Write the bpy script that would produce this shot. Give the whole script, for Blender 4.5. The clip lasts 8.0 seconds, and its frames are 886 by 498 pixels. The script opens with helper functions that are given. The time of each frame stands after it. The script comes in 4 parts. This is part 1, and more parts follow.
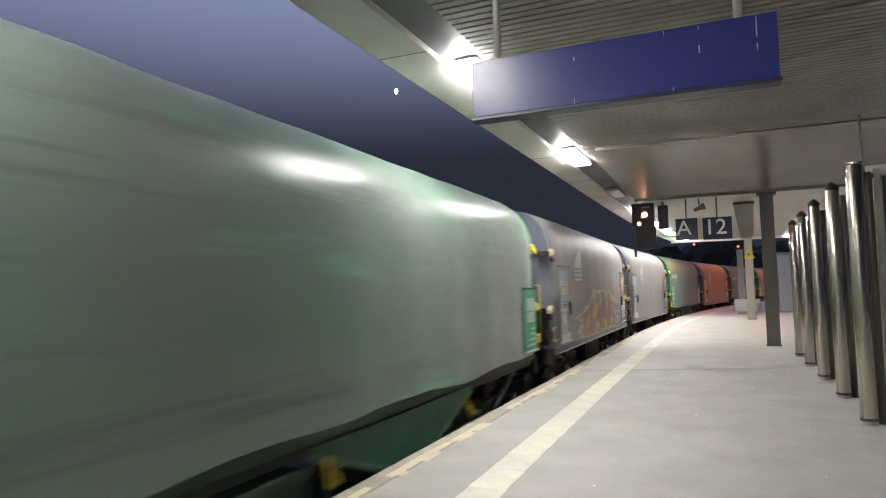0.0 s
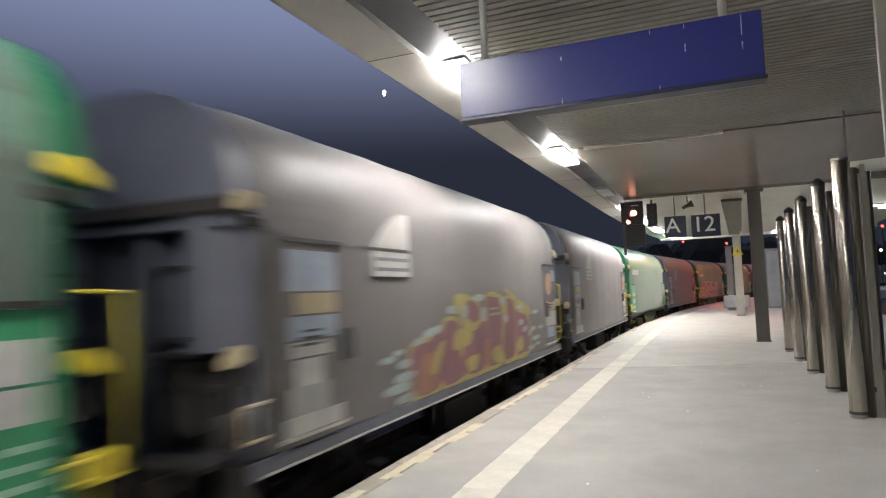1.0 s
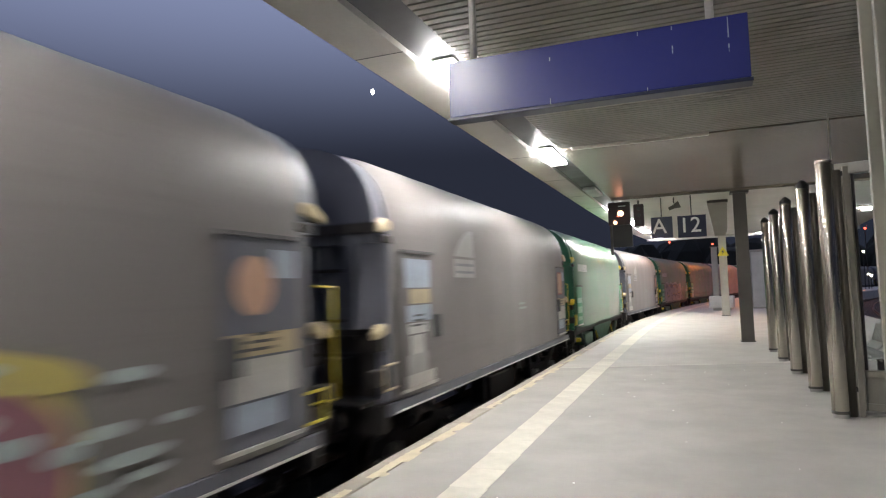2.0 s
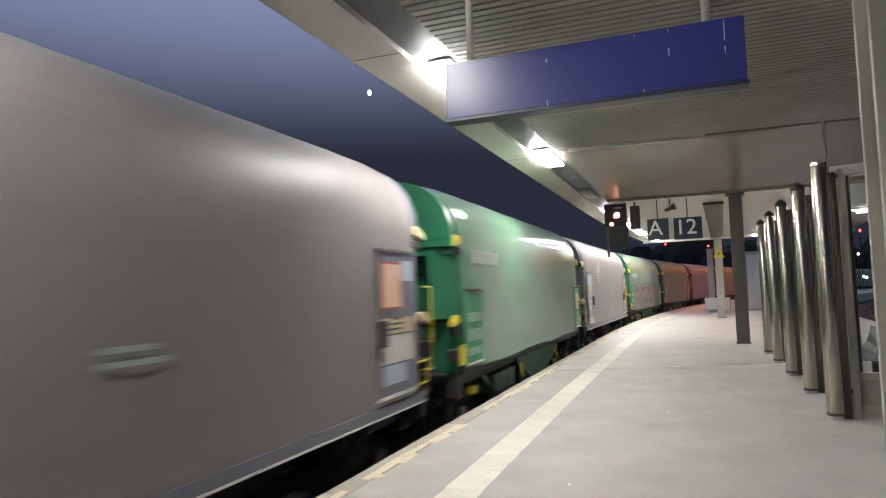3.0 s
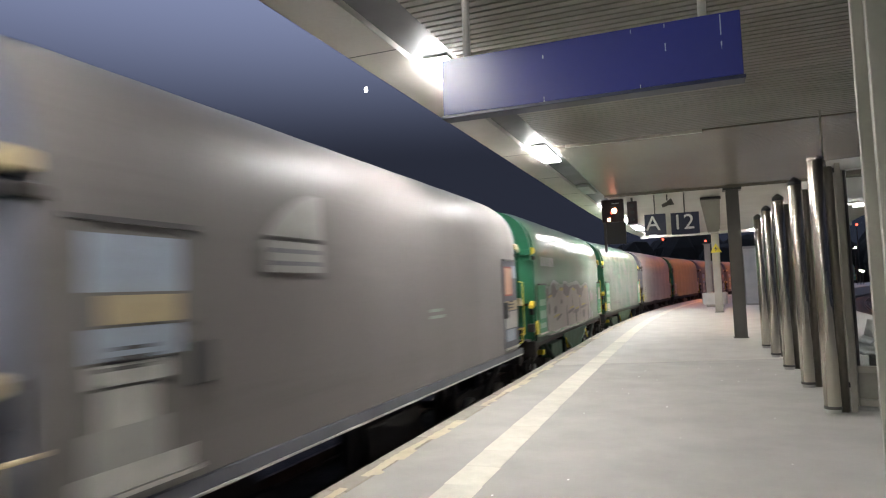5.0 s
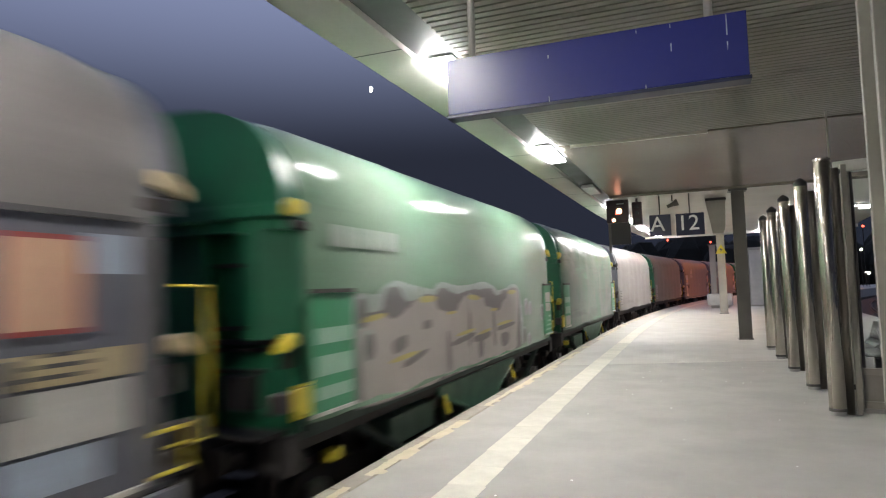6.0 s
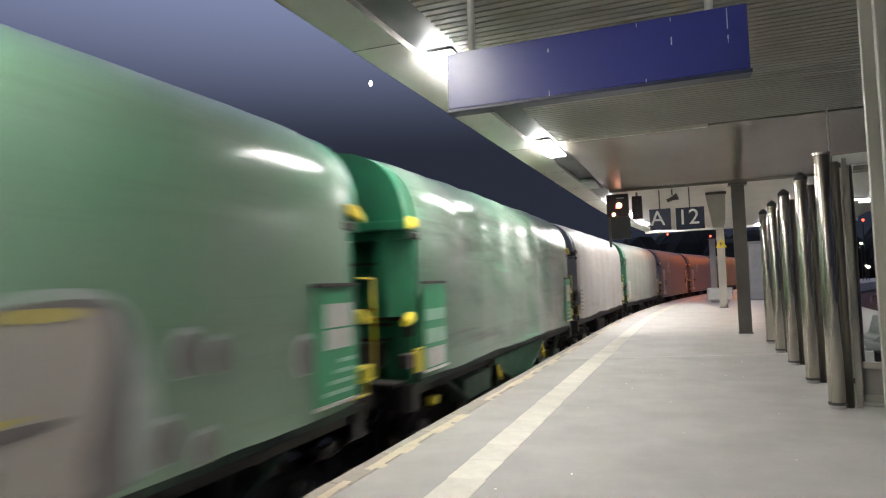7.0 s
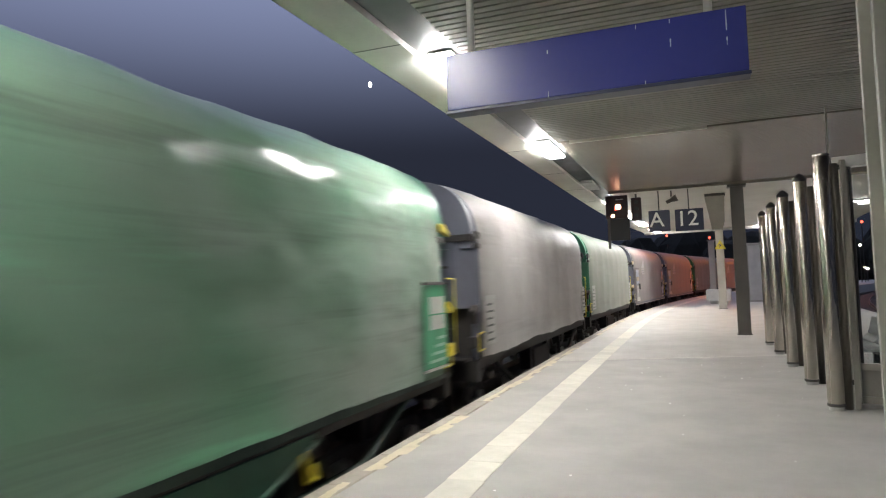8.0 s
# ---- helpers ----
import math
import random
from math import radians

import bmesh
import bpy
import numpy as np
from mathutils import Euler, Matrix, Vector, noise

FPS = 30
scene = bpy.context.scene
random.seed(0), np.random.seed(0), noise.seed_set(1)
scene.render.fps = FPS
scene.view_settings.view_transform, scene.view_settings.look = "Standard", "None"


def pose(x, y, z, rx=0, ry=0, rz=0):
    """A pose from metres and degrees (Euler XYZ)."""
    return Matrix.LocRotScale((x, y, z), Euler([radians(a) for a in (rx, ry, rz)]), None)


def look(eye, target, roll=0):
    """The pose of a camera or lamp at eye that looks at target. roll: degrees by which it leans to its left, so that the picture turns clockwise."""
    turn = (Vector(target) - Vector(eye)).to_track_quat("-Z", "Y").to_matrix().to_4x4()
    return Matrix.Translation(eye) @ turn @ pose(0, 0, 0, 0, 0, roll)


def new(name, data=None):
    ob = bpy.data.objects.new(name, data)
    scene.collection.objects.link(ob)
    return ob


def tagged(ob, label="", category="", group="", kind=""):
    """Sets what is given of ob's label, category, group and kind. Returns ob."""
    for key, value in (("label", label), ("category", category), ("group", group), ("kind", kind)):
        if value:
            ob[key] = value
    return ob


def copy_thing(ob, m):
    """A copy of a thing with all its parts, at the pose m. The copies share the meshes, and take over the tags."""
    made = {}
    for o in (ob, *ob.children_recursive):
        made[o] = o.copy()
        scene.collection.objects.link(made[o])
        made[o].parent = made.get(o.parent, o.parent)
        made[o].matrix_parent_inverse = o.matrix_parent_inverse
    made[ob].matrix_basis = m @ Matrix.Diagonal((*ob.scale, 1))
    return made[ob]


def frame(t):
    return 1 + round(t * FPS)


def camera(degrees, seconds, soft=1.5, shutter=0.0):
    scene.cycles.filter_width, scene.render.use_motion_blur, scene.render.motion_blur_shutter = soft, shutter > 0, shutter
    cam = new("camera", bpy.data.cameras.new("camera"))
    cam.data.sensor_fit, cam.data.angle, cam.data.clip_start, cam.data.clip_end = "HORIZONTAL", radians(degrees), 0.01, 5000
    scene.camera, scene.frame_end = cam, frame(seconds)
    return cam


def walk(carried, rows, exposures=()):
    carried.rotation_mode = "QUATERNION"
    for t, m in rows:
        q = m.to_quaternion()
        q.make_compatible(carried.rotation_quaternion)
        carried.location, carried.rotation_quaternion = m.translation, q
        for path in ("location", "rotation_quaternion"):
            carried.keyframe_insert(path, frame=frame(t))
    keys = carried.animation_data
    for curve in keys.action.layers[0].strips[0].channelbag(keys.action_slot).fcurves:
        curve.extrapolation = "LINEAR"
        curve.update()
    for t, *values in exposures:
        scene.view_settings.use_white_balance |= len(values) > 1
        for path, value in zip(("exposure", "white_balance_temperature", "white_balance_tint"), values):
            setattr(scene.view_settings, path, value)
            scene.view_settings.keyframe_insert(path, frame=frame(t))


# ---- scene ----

# ---------------------------------------------------------------- camera
cam = camera(68.5, 8.0, soft=1.15, shutter=0.9)
EYE = (0.0, 0.0, 1.70)
TURNS = [(0.0, 23.36, 3.75, 1.27), (0.5, 23.17, 3.82, 1.52), (1.0, 22.58, 3.83, 2.2), (1.5, 21.77, 3.34, 2.27),
         (2.0, 21.49, 3.73, 1.96), (3.5, 21.1, 3.86, 1.83), (4.0, 21.3, 4.0, 2.1), (4.5, 20.95, 3.52, 2.26),
         (6.0, 21.35, 3.52, 1.94), (6.5, 21.62, 3.23, 1.88), (7.0, 21.35, 3.03, 2.01), (7.5, 21.04, 3.01, 1.6),
         (8.0, 21.28, 3.14, 1.97)]
walk(cam, [(t, pose(*EYE, 90 + p, r, y)) for t, y, p, r in TURNS])

# ---------------------------------------------------------------- light
world = bpy.data.worlds.new("night_sky")
scene.world = world
world.use_nodes = True
# night sky, brighter above the station than at the horizon to imitate lens haze
wt = world.node_tree
sky_dir = wt.nodes.new("ShaderNodeTexCoord")
sky_split = wt.nodes.new("ShaderNodeSeparateXYZ")
sky_rise = wt.nodes.new("ShaderNodeMapRange")
sky_rise.interpolation_type = "SMOOTHSTEP"
for socket, value in zip(sky_rise.inputs[1:5], (0.19, 0.46, 0.042, 0.44)):
    socket.default_value = value
wt.links.new(sky_dir.outputs["Generated"], sky_split.inputs[0])
wt.links.new(sky_split.outputs[2], sky_rise.inputs[0])
wt.links.new(sky_rise.outputs[0], wt.nodes["Background"].inputs[1])
wt.nodes["Background"].inputs[0].default_value = (0.53, 0.62, 1.0, 1)
scene.view_settings.exposure = 0.0
LAMP_WATTS = 126.0          # radiance of the white lamp diffusers
SODIUM_WATTS = 1400.0       # radiance of the sodium lamp glass

# ---------------------------------------------------------------- plan
RADIUS, BEND_AT, TRACK_X, RAIL_Z = 215.0, 21.5, -4.82, -0.76
EDGE_X, CEIL_Z, CENTRE_X = -3.10, 4.26, -4.82 + 215.0
SPEED, PITCH = 9.65, 12.28


def bend(x, y):
    """The plan's straight place (x along the platform's width, y along the track) on the curve."""
    if y <= BEND_AT:
        return x, y, 0.0
    a = (y - BEND_AT) / RADIUS
    r = CENTRE_X - x
    return CENTRE_X - r * math.cos(a), BEND_AT + r * math.sin(a), a


# ---------------------------------------------------------------- materials
def nodes_of(name):
    m = bpy.data.materials.new(name)
    m.use_nodes = True
    t = m.node_tree
    return m, t, t.nodes["Principled BSDF"]


def add_node(t, kind, **values):
    n = t.nodes.new(kind)
    for k, v in values.items():
        n.inputs[k].default_value = v
    return n


def mix_colour(t, fac, a, b):
    n = t.nodes.new("ShaderNodeMix")
    n.data_type = "RGBA"
    for socket, value in ((n.inputs[0], fac), (n.inputs[6], a), (n.inputs[7], b)):
        if hasattr(value, "links"):
            t.links.new(value, socket)
        else:
            socket.default_value = value if isinstance(value, (int, float)) else (*value, 1)
    return n.outputs[2]


def ramp(t, fac, lo, hi):
    n = t.nodes.new("ShaderNodeMapRange")
    n.inputs[1].default_value, n.inputs[2].default_value = lo, hi
    t.links.new(fac, n.inputs[0])
    return n.outputs[0]


def sums(t, op, a, b):
    n = t.nodes.new("ShaderNodeMath")
    n.operation = op
    for socket, value in ((n.inputs[0], a), (n.inputs[1], b)):
        if hasattr(value, "links"):
            t.links.new(value, socket)
        else:
            socket.default_value = value
    return n.outputs[0]


def grain(t, scale, detail=4.0, rough=0.6, space="Object", stretch=(1, 1, 1)):
    c = t.nodes.new("ShaderNodeTexCoord")
    mp = t.nodes.new("ShaderNodeMapping")
    mp.inputs["Scale"].default_value = stretch
    t.links.new(c.outputs[space], mp.inputs["Vector"])
    n = add_node(t, "ShaderNodeTexNoise", Scale=scale, Detail=detail, Roughness=rough)
    t.links.new(mp.outputs[0], n.inputs["Vector"])
    return n.outputs["Fac"]


def relief(t, bsdf, height, strength, distance):
    b = add_node(t, "ShaderNodeBump", Strength=strength, Distance=distance)
    t.links.new(height, b.inputs["Height"])
    t.links.new(b.outputs[0], bsdf.inputs["Normal"])


def surface(name, colour, second, rough=0.6, metal=0.0, big=1.5, fine=30.0, bump=0.15, depth=0.004, stretch=(1, 1, 1), amount=0.6, vary=0.0):
    """A worn surface: two colours in blotches, a fine grain and a shallow relief."""
    m, t, b = nodes_of(name)
    large, small = grain(t, big, 5, 0.6, stretch=stretch), grain(t, fine, 3, 0.6, stretch=stretch)
    col = mix_colour(t, sums(t, "MULTIPLY", ramp(t, large, 0.35, 0.68), amount), colour, second)
    col = mix_colour(t, sums(t, "MULTIPLY", ramp(t, small, 0.35, 0.75), 0.25), col, second)
    if vary:
        info = t.nodes.new("ShaderNodeObjectInfo")
        col = mix_colour(t, sums(t, "MULTIPLY", info.outputs["Random"], vary), col, tuple(c * 0.6 for c in second))
    t.links.new(col, b.inputs["Base Color"])
    r = sums(t, "ADD", sums(t, "MULTIPLY", large, 0.3), rough - 0.15)
    t.links.new(r, b.inputs["Roughness"])
    b.inputs["Metallic"].default_value = metal
    relief(t, b, small, bump, depth)
    return m


def glow(name, colour, strength):
    m, t, b = nodes_of(name)
    b.inputs["Base Color"].default_value = (*colour, 1)
    b.inputs["Emission Color"].default_value = (*colour, 1)
    b.inputs["Emission Strength"].default_value = strength
    return m


def tarpaulin(name, colour, dust, dusty, wrinkle, rough=0.42, gloss=0.3, sheen=0.12, grime=0.15):
    """Coated wagon cover, dusty in large patches and streaks, with wrinkles and a film of fine dust."""
    m, t, b = nodes_of(name)
    large = grain(t, 0.32, 1.5, 0.45)
    streak = grain(t, 1.3, 3, 0.55, stretch=(1, 0.6, 1.3))
    fine = grain(t, 26, 3, 0.6)
    d = ramp(t, sums(t, "ADD", sums(t, "MULTIPLY", large, 0.75), sums(t, "MULTIPLY", streak, 0.25)), 0.42 - 0.3 * dusty, 1.0 - 0.3 * dusty)
    col = mix_colour(t, d, colour, dust)
    col = mix_colour(t, sums(t, "MULTIPLY", ramp(t, fine, 0.4, 0.8), 0.25), col, tuple(c * 0.55 for c in dust))
    lines = grain(t, 2.2, 4, 0.65, stretch=(0.4, 0.07, 1.6))
    col = mix_colour(t, sums(t, "MULTIPLY", ramp(t, lines, 0.52, 0.72), grime), col, (0.045, 0.045, 0.040))
    scuffs = grain(t, 1.7, 4, 0.6, stretch=(0.5, 0.16, 1.2))
    col = mix_colour(t, sums(t, "MULTIPLY", ramp(t, scuffs, 0.60, 0.74), grime * 0.8), col, tuple(min(1.0, c * 1.9 + 0.03) for c in colour))
    b.inputs["Specular IOR Level"].default_value = gloss
    b.inputs["Sheen Weight"].default_value = sheen
    b.inputs["Sheen Roughness"].default_value = 0.35
    b.inputs["Sheen Tint"].default_value = (0.95, 0.93, 0.90, 1)
    t.links.new(col, b.inputs["Base Color"])
    t.links.new(sums(t, "ADD", sums(t, "MULTIPLY", d, 0.13), rough - 0.07), b.inputs["Roughness"])
    folds = grain(t, 1.25, 2, 0.4, stretch=(1, 0.7, 1.5))
    relief(t, b, sums(t, "ADD", sums(t, "MULTIPLY", folds, 1.0), sums(t, "MULTIPLY", fine, 0.03)), wrinkle, 0.12)
    return m


M = {}
M["asphalt"] = surface("platform_asphalt", (0.43, 0.412, 0.378), (0.285, 0.272, 0.247), 0.70, 0, 1.1, 90, 0.25, 0.003, amount=0.45)
M["asphalt_new"] = surface("paler_platform_asphalt", (0.53, 0.51, 0.465), (0.39, 0.372, 0.338), 0.62, 0, 1.1, 90, 0.25, 0.003, amount=0.45)
M["coping"] = surface("coping_concrete", (0.46, 0.42, 0.345), (0.29, 0.26, 0.215), 0.8, 0, 4, 45, 0.3, 0.004, vary=0.3)
M["white_line"] = surface("worn_white_paint", (0.78, 0.74, 0.63), (0.58, 0.55, 0.46), 0.6, 0, 3, 60, 0.15, 0.002, amount=0.8, vary=0.35)
M["paint_flake"] = surface("flaking_cream_paint", (0.62, 0.55, 0.38), (0.45, 0.40, 0.28), 0.6, 0, 4, 50, 0.2, 0.002)
M["pale_joint"] = surface("pale_joint_filler", (0.66, 0.64, 0.58), (0.52, 0.50, 0.45), 0.7, 0, 3, 40, 0.2, 0.002)
M["concrete"] = surface("grey_concrete", (0.34, 0.33, 0.30), (0.22, 0.21, 0.20), 0.8, 0, 1.2, 35, 0.25, 0.004)
M["pale_concrete"] = surface("pale_concrete", (0.5, 0.49, 0.46), (0.36, 0.35, 0.33), 0.75, 0, 2, 35, 0.2, 0.004)
M["slat"] = surface("lacquered_ceiling_slat", (0.255, 0.24, 0.21), (0.20, 0.187, 0.16), 0.42, 0.0, 0.7, 20, 0.03, 0.002, amount=0.5)
M["panel"] = surface("smooth_ceiling_panel", (0.215, 0.19, 0.152), (0.165, 0.145, 0.115), 0.27, 0.0, 0.5, 12, 0.0, 0.002, amount=0.4)
M["pale_panel"] = surface("pale_ceiling_panel", (0.56, 0.53, 0.46), (0.45, 0.42, 0.36), 0.4, 0, 0.6, 14, 0.02, 0.002, amount=0.4)
M["fascia"] = surface("white_fascia_panel", (0.62, 0.60, 0.56), (0.48, 0.46, 0.43), 0.5, 0, 0.8, 20, 0.04, 0.002, amount=0.5)
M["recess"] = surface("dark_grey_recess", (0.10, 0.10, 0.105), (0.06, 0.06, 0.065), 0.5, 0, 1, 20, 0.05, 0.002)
M["blue_sign"] = surface("blue_enamel", (0.034, 0.041, 0.20), (0.044, 0.05, 0.18), 0.23, 0, 2, 25, 0.02, 0.001, amount=0.4)
# enamel and lacquer with an even gloss
for key, rough, gloss in (("panel", 0.26, 0.3), ("blue_sign", 0.26, 0.36)):
    tree = M[key].node_tree
    bsdf = tree.nodes["Principled BSDF"]
    tree.links.remove(bsdf.inputs["Roughness"].links[0])
    bsdf.inputs["Roughness"].default_value = rough
    bsdf.inputs["Specular IOR Level"].default_value = gloss
M["navy"] = surface("navy_enamel", (0.015, 0.02, 0.06), (0.02, 0.025, 0.055), 0.35, 0, 2, 25, 0.02, 0.001)
M["white"] = surface("white_lettering", (0.88, 0.88, 0.86), (0.78, 0.78, 0.77), 0.5, 0, 3, 30, 0.02, 0.001, amount=0.3)
M["steel"] = surface("brushed_stainless_steel", (0.64, 0.59, 0.51), (0.48, 0.44, 0.375), 0.26, 1.0, 2, 60, 0.0, 0.001, stretch=(1, 1, 0.06), amount=0.4)
M["dark_steel_post"] = surface("dull_brown_steel", (0.26, 0.235, 0.20), (0.17, 0.155, 0.13), 0.36, 0.8, 2, 40, 0.04, 0.001, stretch=(1, 1, 0.06), amount=0.5)
M["dark_steel"] = surface("dark_painted_steel", (0.10, 0.095, 0.085), (0.06, 0.055, 0.05), 0.5, 0, 2, 30, 0.1, 0.002)
M["column"] = surface("grey_painted_column", (0.105, 0.098, 0.085), (0.07, 0.064, 0.056), 0.5, 0, 1.5, 30, 0.08, 0.002)
M["pale_column"] = surface("beige_painted_column", (0.38, 0.36, 0.31), (0.28, 0.26, 0.22), 0.5, 0, 1.5, 30, 0.08, 0.002)
M["near_column"] = surface("taupe_painted_column", (0.36, 0.35, 0.30), (0.27, 0.26, 0.225), 0.5, 0, 1.5, 30, 0.08, 0.002)
M["frame_white"] = surface("pale_aluminium_frame", (0.52, 0.51, 0.47), (0.40, 0.39, 0.36), 0.4, 0.1, 2, 30, 0.03, 0.001)
M["frame_beige"] = surface("beige_grey_shelter_frame", (0.46, 0.43, 0.365), (0.35, 0.325, 0.275), 0.45, 0.1, 2, 30, 0.03, 0.001)
M["black"] = surface("black_plastic", (0.02, 0.02, 0.02), (0.035, 0.033, 0.03), 0.5, 0, 4, 40, 0.05, 0.001)
M["signal_red"] = surface("dark_red_painted_housing", (0.030, 0.011, 0.009), (0.018, 0.009, 0.008), 0.45, 0, 3, 40, 0.05, 0.001)
M["yellow"] = surface("yellow_paint", (0.60, 0.48, 0.025), (0.40, 0.31, 0.035), 0.5, 0, 5, 40, 0.1, 0.002)
M["dull_yellow"] = surface("grimy_yellow_paint", (0.30, 0.28, 0.06), (0.16, 0.17, 0.06), 0.55, 0, 5, 40, 0.1, 0.002)
M["cream"] = surface("cream_paint", (0.46, 0.37, 0.21), (0.32, 0.27, 0.18), 0.5, 0, 5, 40, 0.1, 0.002)
M["ballast"] = surface("track_ballast", (0.07, 0.06, 0.052), (0.03, 0.028, 0.025), 0.95, 0, 3, 14, 0.8, 0.03)
M["rail"] = surface("rusty_rail", (0.12, 0.075, 0.05), (0.06, 0.04, 0.03), 0.5, 0.6, 4, 40, 0.1, 0.002)
M["rust"] = surface("underframe_grime", (0.022, 0.020, 0.019), (0.042, 0.034, 0.028), 0.8, 0, 3, 30, 0.3, 0.004)
M["tyre"] = surface("worn_wheel_steel", (0.12, 0.10, 0.085), (0.05, 0.042, 0.037), 0.5, 0.7, 5, 40, 0.1, 0.002)
M["earth"] = surface("dark_ground", (0.05, 0.047, 0.04), (0.03, 0.03, 0.025), 0.95, 0, 0.1, 3, 0.5, 0.05)
M["wagon_grey"] = surface("slate_grey_wagon_paint", (0.115, 0.12, 0.15), (0.08, 0.082, 0.10), 0.5, 0, 2, 30, 0.1, 0.002)
M["wagon_green"] = surface("green_wagon_paint", (0.012, 0.13, 0.06), (0.02, 0.075, 0.042), 0.45, 0, 2, 30, 0.1, 0.002)
M["sill_green"] = surface("grimy_green_sill", (0.020, 0.048, 0.034), (0.018, 0.020, 0.018), 0.7, 0, 3, 30, 0.3, 0.004)
M["box_green"] = surface("grimy_green_box", (0.016, 0.095, 0.050), (0.02, 0.05, 0.032), 0.6, 0, 3, 30, 0.2, 0.003)
M["box_dusty"] = surface("dusty_pale_green_box", (0.105, 0.175, 0.125), (0.06, 0.10, 0.075), 0.6, 0, 3, 30, 0.2, 0.003)
M["tube_green"] = surface("worn_green_tube", (0.06, 0.16, 0.10), (0.04, 0.10, 0.065), 0.45, 0, 3, 30, 0.1, 0.002)
M["placard_green"] = surface("bright_green_plate", (0.03, 0.26, 0.12), (0.05, 0.18, 0.09), 0.5, 0, 3, 30, 0.05, 0.001)
M["placard_blue"] = surface("pale_blue_plate", (0.34, 0.40, 0.50), (0.22, 0.24, 0.28), 0.5, 0, 5, 40, 0.05, 0.001)
M["plate_white"] = surface("dirty_white_plate", (0.50, 0.49, 0.46), (0.32, 0.31, 0.29), 0.5, 0, 5, 40, 0.05, 0.001)
M["plate_pale_green"] = surface("worn_pale_green_print", (0.30, 0.45, 0.36), (0.16, 0.34, 0.22), 0.5, 0, 5, 40, 0.05, 0.001)
M["plate_orange"] = surface("peach_hazard_plate", (0.52, 0.33, 0.22), (0.44, 0.25, 0.17), 0.5, 0, 5, 40, 0.05, 0.001)
M["worn_print"] = surface("worn_pale_print", (0.265, 0.30, 0.265), (0.15, 0.23, 0.17), 0.6, 0, 3, 20, 0.03, 0.001)
M["worn_emblem"] = surface("worn_white_emblem", (0.33, 0.325, 0.31), (0.24, 0.235, 0.225), 0.55, 0, 3, 20, 0.03, 0.001)
M["ink"] = surface("faded_black_print", (0.05, 0.05, 0.05), (0.09, 0.09, 0.09), 0.6, 0, 5, 40, 0.03, 0.001)
M["red_paint"] = surface("red_paint", (0.30, 0.06, 0.05), (0.22, 0.05, 0.05), 0.5, 0, 5, 40, 0.03, 0.001)
M["lamp"] = glow("white_lamp_diffuser", (1.0, 0.975, 0.955), LAMP_WATTS)
M["lamp_off"] = surface("unlit_diffuser", (0.55, 0.55, 0.53), (0.45, 0.45, 0.43), 0.4, 0, 2, 20, 0.02, 0.001)
M["sodium"] = glow("sodium_lamp_glass", (1.0, 0.225, 0.014), SODIUM_WATTS)
M["red_light"] = glow("red_signal_lens", (1.0, 0.10, 0.06), 5.0)
M["amber_light"] = glow("amber_signal_lens", (1.0, 0.45, 0.28), 7.0)
M["far_light"] = glow("far_white_light", (1.0, 0.92, 0.8), 8.0)
M["moon"] = glow("moonlight", (1.0, 0.97, 0.93), 6.0)
M["bench"] = surface("galvanised_bench_mesh", (0.55, 0.55, 0.54), (0.42, 0.42, 0.41), 0.35, 0.6, 3, 40, 0.05, 0.001)

m_, t_, b_ = nodes_of("shelter_glass")
b_.inputs["Base Color"].default_value = (0.86, 0.9, 0.88, 1)
b_.inputs["Roughness"].default_value = 0.03
b_.inputs["Transmission Weight"].default_value = 1.0
b_.inputs["IOR"].default_value = 1.12
M["glass"] = m_

GREEN, DUST = (0.058, 0.228, 0.110), (0.172, 0.214, 0.168)
M["tarp_green"] = tarpaulin("green_tarpaulin", GREEN, DUST, 0.56, 0.06, 0.19, gloss=0.13, sheen=0.2)
M["tarp_green_dirty"] = tarpaulin("dirty_green_tarpaulin", (0.050, 0.160, 0.095), (0.122, 0.125, 0.114), 0.80, 0.3, 0.38, gloss=0.2, sheen=0.2, grime=0.6)
M["tarp_green_wrinkled"] = tarpaulin("wrinkled_green_tarpaulin", (0.065, 0.225, 0.120), (0.185, 0.190, 0.170), 0.60, 0.8, 0.22, gloss=0.2, sheen=0.2, grime=0.5)
M["tarp_grey"] = tarpaulin("slate_grey_tarpaulin", (0.142, 0.130, 0.125), (0.172, 0.159, 0.153), 0.5, 0.06, 0.52)
M["tarp_white"] = tarpaulin("pale_grey_tarpaulin", (0.300, 0.285, 0.274), (0.228, 0.217, 0.208), 0.5, 0.3, 0.46, gloss=0.14, grime=0.25)
M["tarp_pale_green"] = tarpaulin("faded_green_tarpaulin", (0.125, 0.160, 0.125), (0.168, 0.170, 0.148), 0.55, 0.2, 0.5, gloss=0.12, grime=0.3)
M["tarp_grey_art"] = M["tarp_grey"]
M["tarp_green_art"] = tarpaulin("sprayed_green_tarpaulin", (0.075, 0.230, 0.125), (0.215, 0.240, 0.200), 0.56, 0.08, 0.19, gloss=0.13, sheen=0.2)
M["spray_pink"] = surface("dusky_pink_spray_paint", (0.235, 0.092, 0.112), (0.165, 0.085, 0.105), 0.5, 0, 1.6, 12, 0.04, 0.002, amount=0.9)
M["spray_orange"] = surface("orange_brown_spray_paint", (0.34, 0.155, 0.075), (0.24, 0.12, 0.09), 0.5, 0, 1.6, 12, 0.04, 0.002, amount=0.9)
M["spray_yellow"] = surface("mustard_spray_paint", (0.40, 0.335, 0.085), (0.28, 0.235, 0.10), 0.5, 0, 1.6, 12, 0.04, 0.002, amount=0.8)
